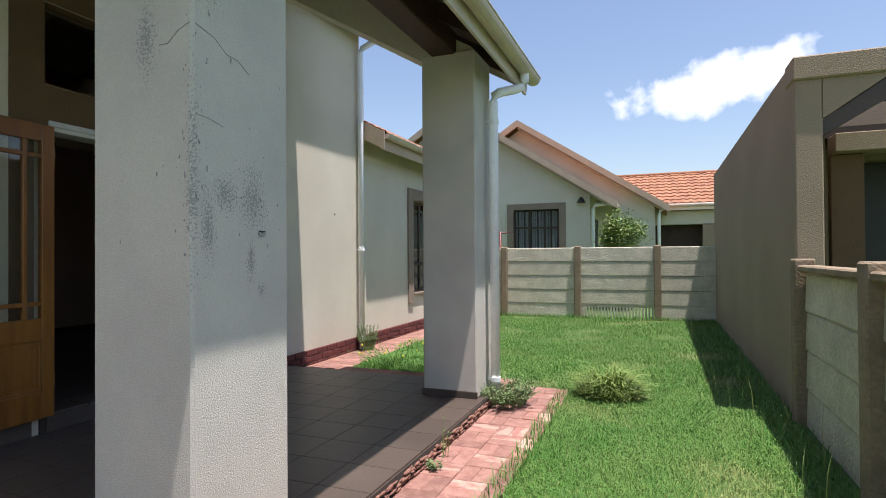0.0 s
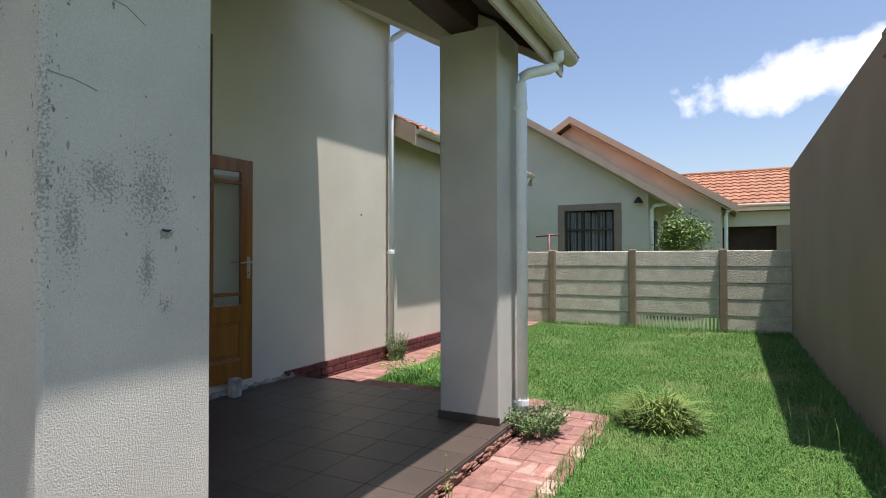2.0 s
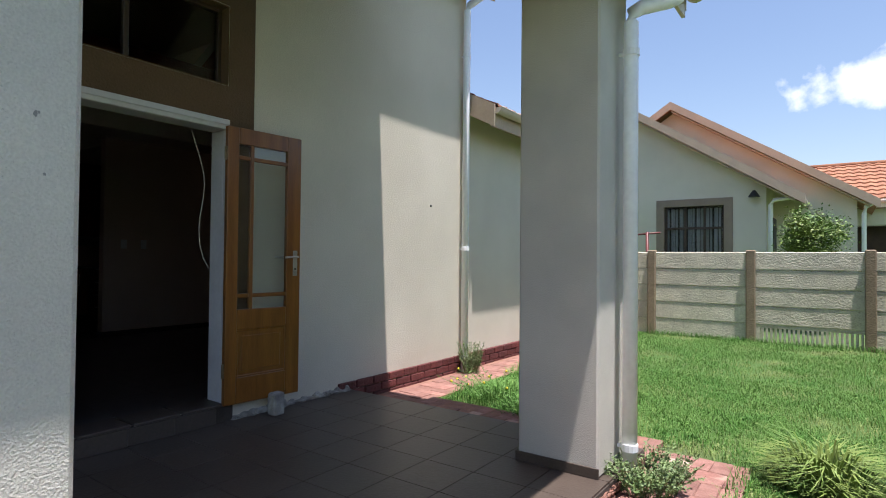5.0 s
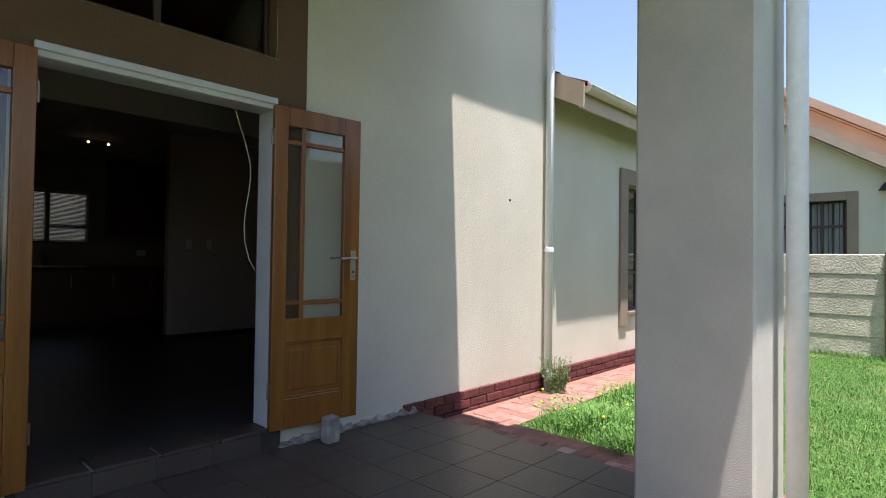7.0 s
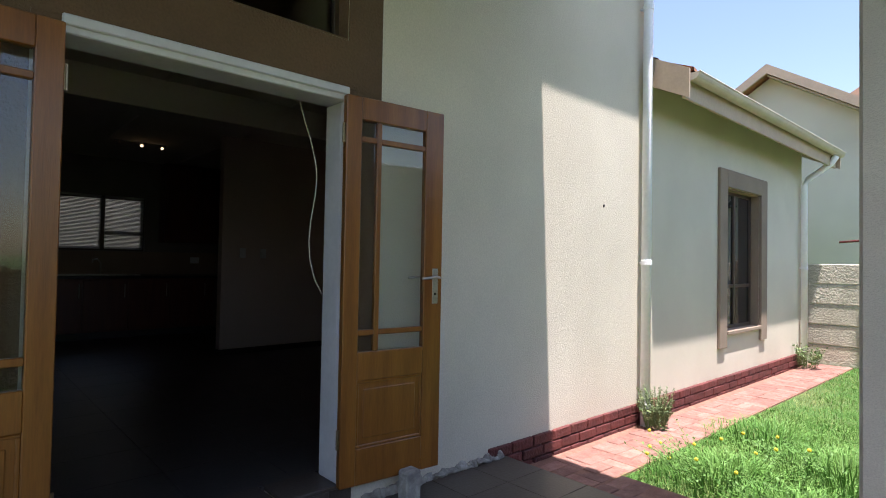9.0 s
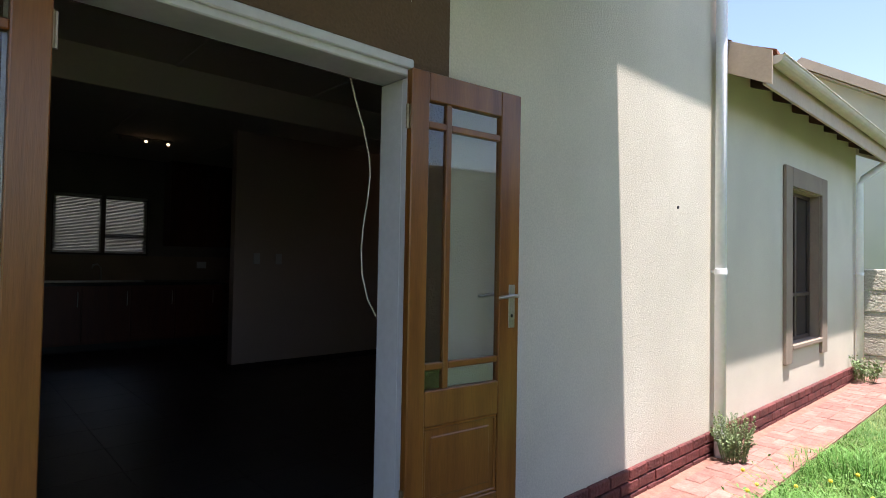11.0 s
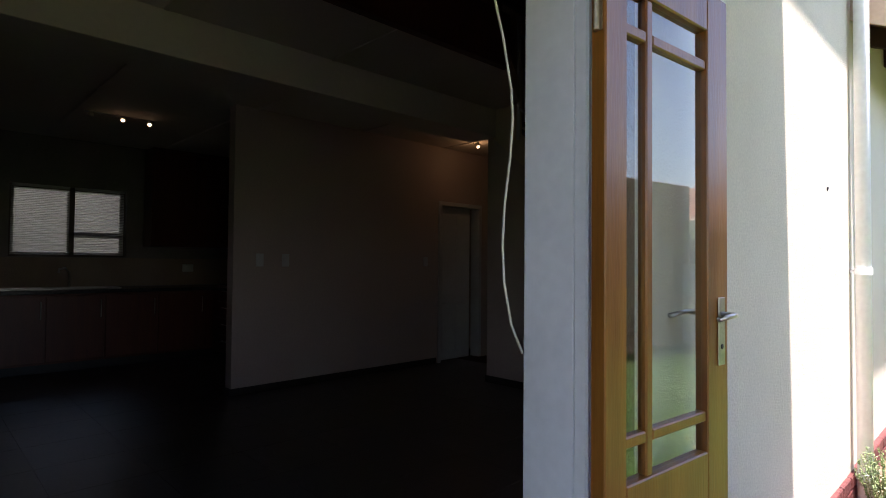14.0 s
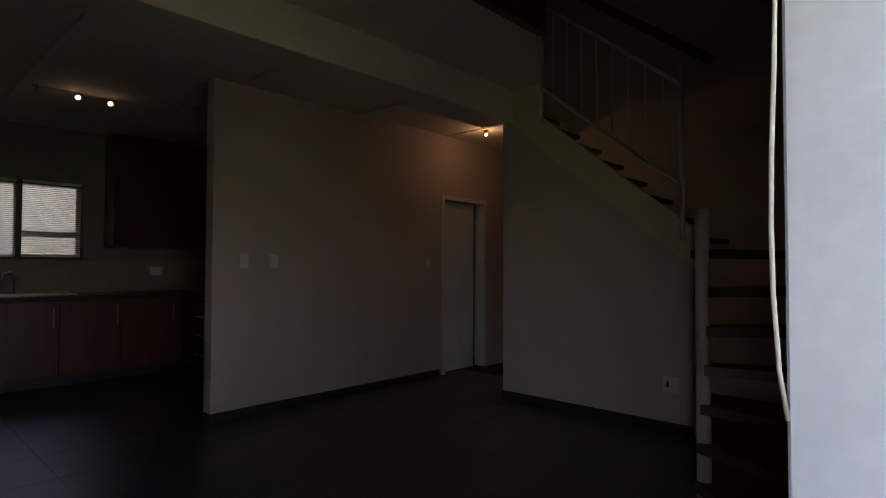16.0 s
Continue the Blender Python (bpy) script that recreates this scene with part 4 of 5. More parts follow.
# open stair with its rail
def stair():
    s = empty("staircase", (-5.4, 7.4, FLOOR))
    tagged(s, "open timber stair with white steel balustrade", "staircase")
    # winding treads round the newel post
    cx, cy = -4.98, 5.82
    local(tube("newel_post", [(cx, cy, FLOOR), (cx, cy, 1.62)], 0.035, ROOMWALL, None, 12), s)
    for k in range(7):
        a0 = radians(-35 + k * 19)
        bm = bmesh.new()
        z = FLOOR + 0.14 + k * 0.19
        w = radians(17)
        pts = [(0.0, -0.06), (0.7, -0.13), (0.7, 0.13), (0.0, 0.06)]
        A = []
        for u, v in pts:
            x, y = cx + u * math.cos(a0) - v * math.sin(a0), cy + u * math.sin(a0) + v * math.cos(a0)
            A.append((min(x, XI - 0.03), y))
        lo = [bm.verts.new((x, y, z - 0.045)) for x, y in A]
        hi = [bm.verts.new((x, y, z)) for x, y in A]
        bm.faces.new(lo)
        bm.faces.new(hi)
        for i in range(4):
            j = (i + 1) % 4
            bm.faces.new((lo[i], lo[j], hi[j], hi[i]))
        local(mesh_object("tread", bm, STAIRWOOD), s)
    # straight flight
    n = 9
    for k in range(n):
        x = -5.42 - k * 0.225
        z = 1.55 + k * 0.178
        local(box("tread", (x - 0.25, SY + 0.02, z - 0.04), (x, SY + 0.85, z), STAIRWOOD, None, 0.006), s)
    local(prism("stringer", [(-5.38, 1.3), (-5.38, 1.58), (-6.64, 2.6), (-6.64, 3.26), (-7.6, 3.24), (-7.6, 3.1), (-7.06, 2.68), (-6.42, 2.13)], "y", SY - 0.03, SY - 0.002, STAIRPAINT), s)
    local(tube("rail_post", [(-6.65, SY - 0.05, 2.55), (-6.65, SY - 0.05, 3.75)], 0.018, WHITE, None, 8), s)
    local(tube("rail_post", [(-5.47, SY - 0.05, 1.52), (-5.47, SY - 0.05, 2.76)], 0.018, WHITE, None, 8), s)
    local(tube("lower_rail", [(-6.65, SY - 0.05, 2.86), (-5.47, SY - 0.05, 1.9)], 0.013, WHITE, None, 8), s)
    local(tube("upper_rail", [(-6.65, SY - 0.05, 3.58), (-5.47, SY - 0.05, 2.62)], 0.013, WHITE, None, 8), s)
    for k in range(1, 9):
        f = k / 9
        x, z = -6.65 + 1.18 * f, 2.86 - 0.96 * f
        local(tube("baluster", [(x, SY - 0.05, z), (x, SY - 0.05, z + 0.72)], 0.008, WHITE, None, 6), s)
    local(tube("handrail", [(-7.0, SY - 0.02, 4.1), (-5.28, SY - 0.02, 2.76)], 0.035, DARKWOOD, None, 10), s)


stair()

# ---- garden and neighbours ----
def precast_bay(parent, a, b, z0, rows, along, const, first=0):
    out = []
    for r in range(first, rows):
        z = z0 + r * 0.3
        if along == "x":
            lo, hi = (a, const - 0.022, z), (b, const + 0.022, z + 0.296)
        else:
            lo, hi = (const - 0.022, a, z), (const + 0.022, b, z + 0.296)
        bm = bmesh.new()
        vs = add_box(bm, lo, hi, 0.012)
        # each panel leans a little over the one below
        for v in vs:
            f = (v.co.z - z) / 0.3
            if along == "x":
                v.co.y -= 0.006 * (1 - f) - 0.002
            else:
                v.co.x -= 0.012 * (1 - f) - 0.005
        ob = mesh_object("panel", bm, PANEL)
        out.append(local(ob, parent))
    return out


fence = empty("precast_fence", (-1.5, FENCE_Y, GZ))
tagged(fence, "precast concrete panel fence with brown posts", "fence")
PX = [-6.45, -4.83, -3.23, -1.63, -0.04, 1.1]
for a, b in zip(PX, PX[1:]):
    precast_bay(fence, a + 0.06, b - 0.06, GZ, 5, "x", FENCE_Y, 1 if a == -1.63 else 0)
for x in PX[:-1]:
    bm = bmesh.new()
    add_box(bm, (x - 0.07, FENCE_Y - 0.085, -0.3), (x + 0.07, FENCE_Y + 0.06, 1.40), 0.015)
    local(mesh_object("post", bm, POST), fence)
# slotted vent panel at the foot of the middle bay
bm = bmesh.new()
for i in range(22):
    x = -1.48 + i * 0.063
    add_box(bm, (x, FENCE_Y - 0.022, GZ), (x + 0.036, FENCE_Y + 0.02, GZ + 0.25), 0.006)
add_box(bm, (-1.57, FENCE_Y - 0.022, GZ + 0.245), (-0.1, FENCE_Y + 0.02, GZ + 0.296), 0.006)
add_box(bm, (-1.57, FENCE_Y - 0.022, GZ - 0.05), (-1.49, FENCE_Y + 0.02, GZ + 0.245), 0.006)
local(mesh_object("slotted_panel", bm, PANEL), fence)

side = empty("precast_fence", (SIDE_X, 3, GZ))
tagged(side, "precast concrete panel fence with brown posts", "fence")
PY = [5.12, 3.50, 1.88, 0.26, -1.36, -2.98]
for a, b in zip(PY[1:], PY):
    precast_bay(side, a + 0.06, b - 0.06, GZ, 4, "y", SIDE_X + 0.05)
    local(box("post", (SIDE_X - 0.05, b - 0.07, -0.3), (SIDE_X + 0.1, b + 0.07, 1.18), POST, None, 0.012), side)
local(box("coping", (SIDE_X - 0.03, -3, 1.08), (SIDE_X + 0.12, 5.04, 1.13), POST, None, 0.01), side)


def neighbour_block():
    """Plain tan building whose long wall closes the lawn; a porch recess in its near end."""
    b = empty("outbuilding", (2.5, 8.5, GZ))
    tagged(b, "tan stucco outbuilding with a parapet and porch", "building")
    local(box("wall", (SIDE_X, 5.22, -0.3), (SIDE_X + 0.2, 12.3, 2.8), TAN, None, 0.012), b)
    local(prism("parapet", [(1.23, 2.3), (1.7, 2.62), (1.23, 2.62)], "y", 5.22, 5.45, TAN), b)
    local(box("parapet", (1.71, 5.22, 2.58), (4.5, 5.45, 2.62), TAN, None, 0), b)
    local(box("coping", (SIDE_X - 0.012, 5.19, 2.62), (4.5, 5.5, 2.81), TAN, None, 0.012), b)
    local(box("wall", (4.3, 5.5, -0.3), (4.5, 12.3, 2.78), TAN, None, 0.006), b)
    local(box("wall", (SIDE_X + 0.2, 6.6, -0.3), (4.3, 6.8, 2.7), TAN, None, 0.006), b)
    local(box("wall", (SIDE_X + 0.2, 12.1, -0.3), (4.3, 12.3, 2.7), TAN, None, 0.006), b)
    local(box("roof_slab", (SIDE_X + 0.2, 6.6, 2.705), (4.3, 12.1, 2.76), ASPHALT, None, 0.0), b)
    # Bronze in place of tan paints this beam as shaded.
    local(prism("porch_beam", [(1.232, 2.17), (1.232, 2.29), (1.7, 2.615), (1.7, 2.45)], "y", 5.25, 5.46, BRONZE), b)
    # Brown in place of tan puts the porch's shade into the wall.
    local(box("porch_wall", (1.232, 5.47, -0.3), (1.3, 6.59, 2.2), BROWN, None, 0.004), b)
    # Unseen slab, added only to keep sun out of the porch.
    local(box("porch_roof", (1.301, 5.951, 2.262), (4.29, 6.598, 2.36), ASPHALT, None, 0), b)
    local(box("lintel", (1.43, 5.7, 2.10), (4.2, 5.95, 2.26), TAN, None, 0.006), b)
    # The lintel's shade is put into the pier's brown colour.
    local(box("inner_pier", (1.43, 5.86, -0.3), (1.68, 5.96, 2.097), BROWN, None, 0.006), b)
    # Black panel painted in for the deep shade at the back.
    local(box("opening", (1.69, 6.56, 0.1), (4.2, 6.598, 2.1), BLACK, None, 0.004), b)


neighbour_block()


def gable_house():
    h = empty("neighbour_house", (-3, 17, GZ))
    tagged(h, "neighbour's cream house with tan gables and clay roof", "house")
    s = 0.645
    # front wing
    rx, rz = -5.6, 5.55
    ex, ez = -1.04, rz - (rx * -1 - 1.04) * s
    wl, wr = -9.6, -1.73

    def under(x):
        return rz - 0.16 - abs(x - rx) * s

    bm = bmesh.new()
    wy = 15.4
    front = prism("wall", [(wl, -0.3), (-4.0, -0.3), (-4.0, under(-4.0)), (rx, under(rx)), (wl, under(wl))], "y", wy, wy + 0.2, CREAM)
    local(front, h)
    local(prism("wall", [(-4.0, -0.3), (-2.42, -0.3), (-2.42, 1.0), (-4.0, 1.0)], "y", wy, wy + 0.2, CREAM), h)
    local(prism("wall", [(-4.0, 2.62), (-2.42, 2.62), (-2.42, under(-2.42)), (-4.0, under(-4.0))], "y", wy, wy + 0.2, CREAM), h)
    local(prism("wall", [(-2.42, -0.3), (wr, -0.3), (wr, under(wr)), (-2.42, under(-2.42))], "y", wy, wy + 0.2, CREAM), h)
    local(box("wall", (wr - 0.2, wy + 0.2, -0.3), (wr, 17.2, under(wr)), CREAM, None, 0), h)
    for a, b in (((-4.03, wy - 0.03, 1.0), (-3.85, wy + 0.02, 2.65)), ((-2.56, wy - 0.03, 1.0), (-2.38, wy + 0.02, 2.65)), ((-3.85, wy - 0.03, 2.48), (-2.56, wy + 0.02, 2.65))):
        local(box("window_surround", a, b, TAUPE, None, 0.005), h)
    for i in range(14):
        x = -3.82 + i * 0.094
        local(box("curtain_fold", (x, wy + 0.14, 1.05), (x + 0.05 + 0.03 * (i % 2), wy + 0.17, 2.44), CURTAIN, None, 0.01), h)
    for x in (-3.85, -3.42, -3.0, -2.6):
        local(box("window_frame", (x, wy + 0.06, 1.0), (x + 0.05, wy + 0.1, 2.48), BRONZE, None, 0.003), h)
    local(box("window_frame", (-3.85, wy + 0.061, 1.95), (-2.55, wy + 0.099, 2.0), BRONZE, None, 0.003), h)
    local(box("window_pane", (-3.85, wy + 0.11, 1.0), (-2.55, wy + 0.115, 2.48), GLASS, None, 0), h).visible_shadow = False
    # Black sheet stands for the unlit room behind the curtains.
    local(box("window_back", (-3.9, wy + 0.3, 0.9), (-2.5, wy + 0.33, 2.6), BLACK, None, 0), h)

    def slope(nm, rx, rz, x1, y0, y1, t, mat, lift=0.0):
        z1 = rz - abs(x1 - rx) * s
        return local(prism(nm, [(rx, rz + lift), (x1, z1 + lift), (x1, z1 - t + lift), (rx, rz - t + lift)], "y", y0, y1, mat), h)

    slope("roof_slope", rx, rz, -1.04, wy - 0.28, 17.6, 0.09, ROOFTILE)
    slope("roof_slope", rx, rz, -10.2, wy - 0.28, 17.6, 0.09, ROOFTILE)
    slope("barge_board", rx, rz, -1.0, wy - 0.36, wy - 0.3, 0.2, FASCIA, 0.02)
    slope("barge_board", rx, rz, -10.2, wy - 0.36, wy - 0.3, 0.2, FASCIA, 0.02)
    slope("soffit_board", rx, rz - 0.2, -1.2, wy - 0.3, wy, 0.03, FASCIA)
    local(tube("gutter", [(-1.08, wy - 0.3, 2.55), (-1.08, 17.2, 2.55)], 0.06, GUTTER, None, 10), h)
    local(tube("downpipe", [(-1.66, wy + 0.08, -0.3), (-1.66, wy + 0.08, 2.45), (-1.6, wy + 0.08, 2.55), (-1.12, wy + 0.08, 2.6)], 0.045, PVC, None, 10), h)
    lampb = bmesh.new()
    add_tube(lampb, [(-1.95, wy - 0.02, 2.72), (-1.95, wy - 0.12, 2.75)], 0.02, 8)
    add_tube(lampb, [(-1.95, wy - 0.12, 2.76), (-1.95, wy - 0.12, 2.70), (-1.95, wy - 0.12, 2.62)], [0.03, 0.07, 0.12], 12)
    local(mesh_object("wall_lamp", lampb, BLACK), h)
    # rear wing, higher gable further back
    rx, rz, wy, wr = -4.02, 5.33, 17.0, -0.12
    local(prism("wall", [(-9.0, -0.3), (wr, -0.3), (wr, rz - 0.2 - (wr - rx) * s), (rx, rz - 0.2), (-9.0, rz - 0.2 - 4.98 * s)], "y", wy, wy + 0.2, CREAM), h)
    local(box("wall", (wr - 0.2, wy + 0.2, -0.3), (wr, 22.0, 2.6), CREAM, None, 0), h)
    slope("roof_slope", rx, rz, 0.24, wy - 0.3, 23.0, 0.09, ROOFTILE)
    slope("roof_slope", rx, rz, -9.2, wy - 0.3, 23.0, 0.09, ROOFTILE)
    slope("barge_board", rx, rz, 0.28, wy - 0.38, wy - 0.32, 0.2, FASCIA, 0.02)
    slope("barge_board", rx, rz, -9.2, wy - 0.38, wy - 0.32, 0.2, FASCIA, 0.02)
    slope("soffit_board", rx, rz - 0.2, 0.1, wy - 0.32, wy, 0.03, FASCIA)
    local(tube("downpipe", [(0.0, wy + 0.05, -0.3), (0.0, wy + 0.05, 2.3), (0.03, wy + 0.05, 2.45), (0.2, wy + 0.05, 2.55)], 0.045, PVC, None, 10), h)
    local(box("gate_door", (-1.68, 15.9, -0.3), (-1.64, 16.6, 2.2), BLACK, None, 0.004), h)


gable_house()


def carport():
    c = empty("carport_house", (3, 22, GZ))
    tagged(c, "neighbour's carport under an orange clay tiled roof", "house")
    e, r = 20.0, 23.2
    local(prism("roof_slope", [(e, 2.86), (r, 4.26), (r, 4.2), (e, 2.8)], "x", -2.0, 12.0, ROOFTILE), c)
    local(prism("roof_slope", [(r, 4.26), (27, 2.7), (27, 2.64), (r, 4.2)], "x", -2.0, 12.0, ROOFTILE), c)
    bm = bmesh.new()
    for k in range(10):
        ya, yb = e + k * 0.33, e + (k + 1) * 0.33 + 0.03
        za, zb = 2.87 + (ya - e) * 0.4375, 2.87 + (yb - e) * 0.4375
        prev = None
        for j in range(0, 261):
            x = -1.8 + j * 0.05
            hgt = 0.03 * (0.5 + 0.5 * math.cos(2 * math.pi * x / 0.25))
            a = bm.verts.new((x, ya, za + hgt + 0.04))
            b = bm.verts.new((x, yb, zb + hgt))
            d = bm.verts.new((x, ya, za + hgt))
            if prev:
                bm.faces.new((prev[0], a, b, prev[1]))
                bm.faces.new((prev[2], d, a, prev[0]))
            prev = (a, b, d)
    tagged(local(mesh_object("tile_course", bm, ROOFTILE), c), kind="stuff")
    local(tube("ridge_cap", [(-2, r, 4.28), (12, r, 4.28)], 0.09, ROOFTILE, None, 10), c)
    local(box("fascia", (-2, e - 0.02, 2.66), (12, e + 0.02, 2.84), GUTTER, None, 0.004), c)
    local(tube("gutter", [(-2, e - 0.09, 2.82), (12, e - 0.09, 2.82)], 0.06, GUTTER, None, 10), c)
    local(box("beam", (-2, e + 0.3, 2.2), (12, e + 0.5, 2.66), SMOOTH, None, 0.01), c)
    local(box("wall", (-2, 25.5, -0.3), (12, 25.7, 2.7), TAN, None, 0), c)
    local(box("pillar", (1.35, e + 0.25, -0.3), (1.75, e + 0.55, 2.2), TAN, None, 0.01), c)
    # Dark panel painted in for the shade under the carport roof.
    local(box("garage_door", (-0.4, e + 0.9, -0.3), (8, e + 1.0, 2.2), DARKWOOD, None, 0.01), c)


carport()
pole = empty("washing_line_pole", (-3.55, 12.9, GZ))
local(tube("post", [(-3.55, 12.9, -0.3), (-3.55, 12.9, 1.78)], 0.03, RED, None, 8), pole)
local(tube("arm", [(-3.85, 12.9, 1.72), (-3.3, 12.9, 1.76)], 0.018, RED, None, 8), pole)
tagged(pole, "red steel washing line pole beyond the fence", "pole")

# ---- plants ----
def blades(name, places, mat, hmin, hmax, width, lean, parent=None, rng=None, middle=None):
    """Bent grass blades of two segments at (x, y, z) places."""
    rng = rng or np.random.default_rng(3)
    p = np.array(places, dtype=np.float64)
    n = len(p)
    a = rng.uniform(0, 2 * np.pi, n)
    h = rng.uniform(hmin, hmax, n)
    if middle is not None:
        off = p[:, :2] - np.array(middle)
        a = np.arctan2(off[:, 1], off[:, 0]) + rng.normal(0, 0.7, n)
        h = h * (1.15 - 0.75 * np.hypot(off[:, 0], off[:, 1]) / np.hypot(off[:, 0], off[:, 1]).max())
    w = width * rng.uniform(0.6, 1.3, n)
    ln = lean * rng.uniform(0.2, 1.2, n) * h
    d = np.stack([np.cos(a), np.sin(a), np.zeros(n)], 1)
    s = np.stack([-np.sin(a), np.cos(a), np.zeros(n)], 1)
    up = np.array([0, 0, 1.0])
    v0 = p - s * w[:, None] / 2
    v1 = p + s * w[:, None] / 2
    mid = p + d * (ln * 0.35)[:, None] + up * (h * 0.6)[:, None]
    v2 = mid + s * w[:, None] * 0.4
    v3 = mid - s * w[:, None] * 0.4
    v4 = p + d * ln[:, None] + up * (h * np.clip(1 - 0.3 * lean, 0.4, 1))[:, None]
    verts = np.stack([v0, v1, v2, v3, v4], 1).reshape(-1, 3)
    base = np.arange(n)[:, None] * 5
    faces = [tuple(f) for f in (base + np.array([[0, 1, 2, 3]])).tolist()] + [tuple(f) for f in (base + np.array([[3, 2, 4]])).tolist()]
    me = bpy.data.meshes.new(name)
    me.from_pydata(verts.tolist(), [], faces)
    me.materials.append(mat)
    ob = new(name, me)
    ob.parent = parent
    return ob


def lawn():
    rng = np.random.default_rng(11)

    def area(x0, x1, y0, y1, n):
        return np.stack([rng.uniform(x0, x1, n), rng.uniform(y0, y1, n), np.full(n, GZ)], 1)

    parts = [area(-0.84, 1.0, 1.2, 5.64, 118000), area(-3.47, 1.0, 5.63, 8.5, 110000), area(-3.47, 1.0, 8.5, 12.05, 62000), area(-0.84, 1.0, -1.5, 1.2, 6000)]
    p = np.concatenate(parts)
    bare = np.array([noise.noise(Vector((x * 1.3, y * 1.3, 4.0))) for x, y, _ in p])
    keep = bare + rng.uniform(-0.25, 0.25, len(p)) < 0.22
    lush = p[keep]
    dry = p[~keep][::3]
    third = rng.uniform(0, 1, len(lush)) < 0.07
    tagged(blades("lawn_grass", lush[~third], GRASS, 0.02, 0.06, 0.0045, 1.0, None, rng), "short green lawn grass in bright sun", "grass", kind="stuff")
    tagged(blades("pale_grass", np.concatenate([lush[third], dry]), DRYGRASS, 0.02, 0.06, 0.0045, 1.1, None, rng), "pale dry blades in the lawn", "grass", kind="stuff")
    edge = np.concatenate([area(0.75, 1.02, 2.0, 12.0, 2500), area(-0.92, -0.8, -1.0, 5.5, 1500), area(-3.3, 1.0, 11.9, 12.05, 1800)])
    tagged(blades("edge_grass", edge, GRASS, 0.05, 0.14, 0.006, 0.7, None, rng), "taller grass along the walls", "grass", kind="stuff")
    stalks = np.concatenate([area(0.45, 1.0, 3.0, 6.5, 60), area(-0.2, 0.9, 5.0, 11.0, 50)])
    tagged(blades("seed_stalks", stalks, DRYGRASS, 0.18, 0.42, 0.004, 0.35, None, rng), "thin dry seed stalks", "grass", kind="stuff")


lawn()


def cluster(name, cx, cy, z, r, n, mat, hmin, hmax, width, lean, label, seed):
    rng = np.random.default_rng(seed)
    a, q = rng.uniform(0, 2 * np.pi, n), r * np.sqrt(rng.uniform(0, 1, n))
    return tagged(blades(name, np.stack([cx + q * np.cos(a), cy + q * np.sin(a), np.full(n, z)], 1), mat, hmin, hmax, width, lean, None, rng, (cx, cy)), label, "plant")


cluster("grass_tuft", -0.46, 5.5, GZ, 0.27, 1000, COARSE, 0.18, 0.44, 0.014, 1.2, "big tuft of coarse grass on the lawn", 2)
cluster("grass_tuft", -0.40, 5.42, GZ, 0.25, 220, DRYGRASS, 0.15, 0.36, 0.012, 1.3, "dry straw in the coarse grass tuft", 4)


def leafy(name, cx, cy, z, r, h, stems, leaves, size, mat, label, seed, flowers=0):
    """Stems with many small leaves."""
    rng = random.Random(seed)
    p = empty(name, (cx, cy, z))
    bm, lm, fm = bmesh.new(), bmesh.new(), bmesh.new()
    for _ in range(stems):
        a, q = rng.uniform(0, 2 * math.pi), r * math.sqrt(rng.random()) * 0.6
        b = Vector((cx + q * math.cos(a), cy + q * math.sin(a), z))
        tip = b + Vector((math.cos(a) * r * rng.uniform(0.1, 0.8), math.sin(a) * r * rng.uniform(0.1, 0.8), h * rng.uniform(0.45, 1.0)))
        mid = b.lerp(tip, 0.5) + Vector((0, 0, h * 0.1))
        add_tube(bm, [b, mid, tip], [0.0022, 0.0018, 0.001], 4, False)
        for k in range(leaves):
            f = rng.uniform(0.15, 1.0)
            c = b.lerp(mid, f * 2) if f < 0.5 else mid.lerp(tip, f * 2 - 1)
            d = Vector((rng.uniform(-1, 1), rng.uniform(-1, 1), rng.uniform(-0.2, 0.8))).normalized()
            u = d.cross(Vector((rng.uniform(-1, 1), rng.uniform(-1, 1), 1))).normalized()
            L = size * rng.uniform(0.6, 1.4)
            vs = [lm.verts.new(c), lm.verts.new(c + d * L * 0.5 + u * L * 0.22), lm.verts.new(c + d * L), lm.verts.new(c + d * L * 0.5 - u * L * 0.22)]
            lm.faces.new(vs)
        if flowers and rng.random() < 0.1:
            bmesh.ops.create_icosphere(fm, subdivisions=1, radius=0.014, matrix=Matrix.Translation(tip))
    local(mesh_object("stems", bm, mat), p)
    tagged(local(mesh_object("leaves", lm, mat), p), kind="stuff")
    if flowers:
        tagged(local(mesh_object("flowers", fm, FLOWER), p), kind="stuff")
    else:
        fm.free()
    return tagged(p, label, "plant")


leafy("weed_clump", -1.27, 4.78, -0.1, 0.25, 0.23, 170, 36, 0.02, WEED, "low grey-green weeds at the downpipe foot", 21)
leafy("weed_clump", -3.86, 6.95, -0.12, 0.14, 0.38, 80, 80, 0.015, WEED, "tall weeds at the downpipe foot", 22)
for q, (px, py, pr, pn) in enumerate(((-3.0, 6.2, 0.5, 1100), (-2.5, 5.9, 0.42, 900), (-2.5, 6.9, 0.6, 1200), (-3.1, 7.4, 0.5, 700))):
    cluster("long_grass", px, py, GZ, pr, pn, GRASS, 0.08, 0.27, 0.007, 0.9, "long green grass by the brick path", 40 + q)
leafy("weed_patch", -3.0, 6.2, GZ, 0.5, 0.28, 70, 14, 0.022, GRASS, "green weeds with yellow flowers by the brick path", 23, 1)
leafy("weed_patch", -2.55, 6.9, GZ, 0.5, 0.22, 50, 12, 0.022, GRASS, "green weeds with yellow flowers by the brick path", 24, 1)
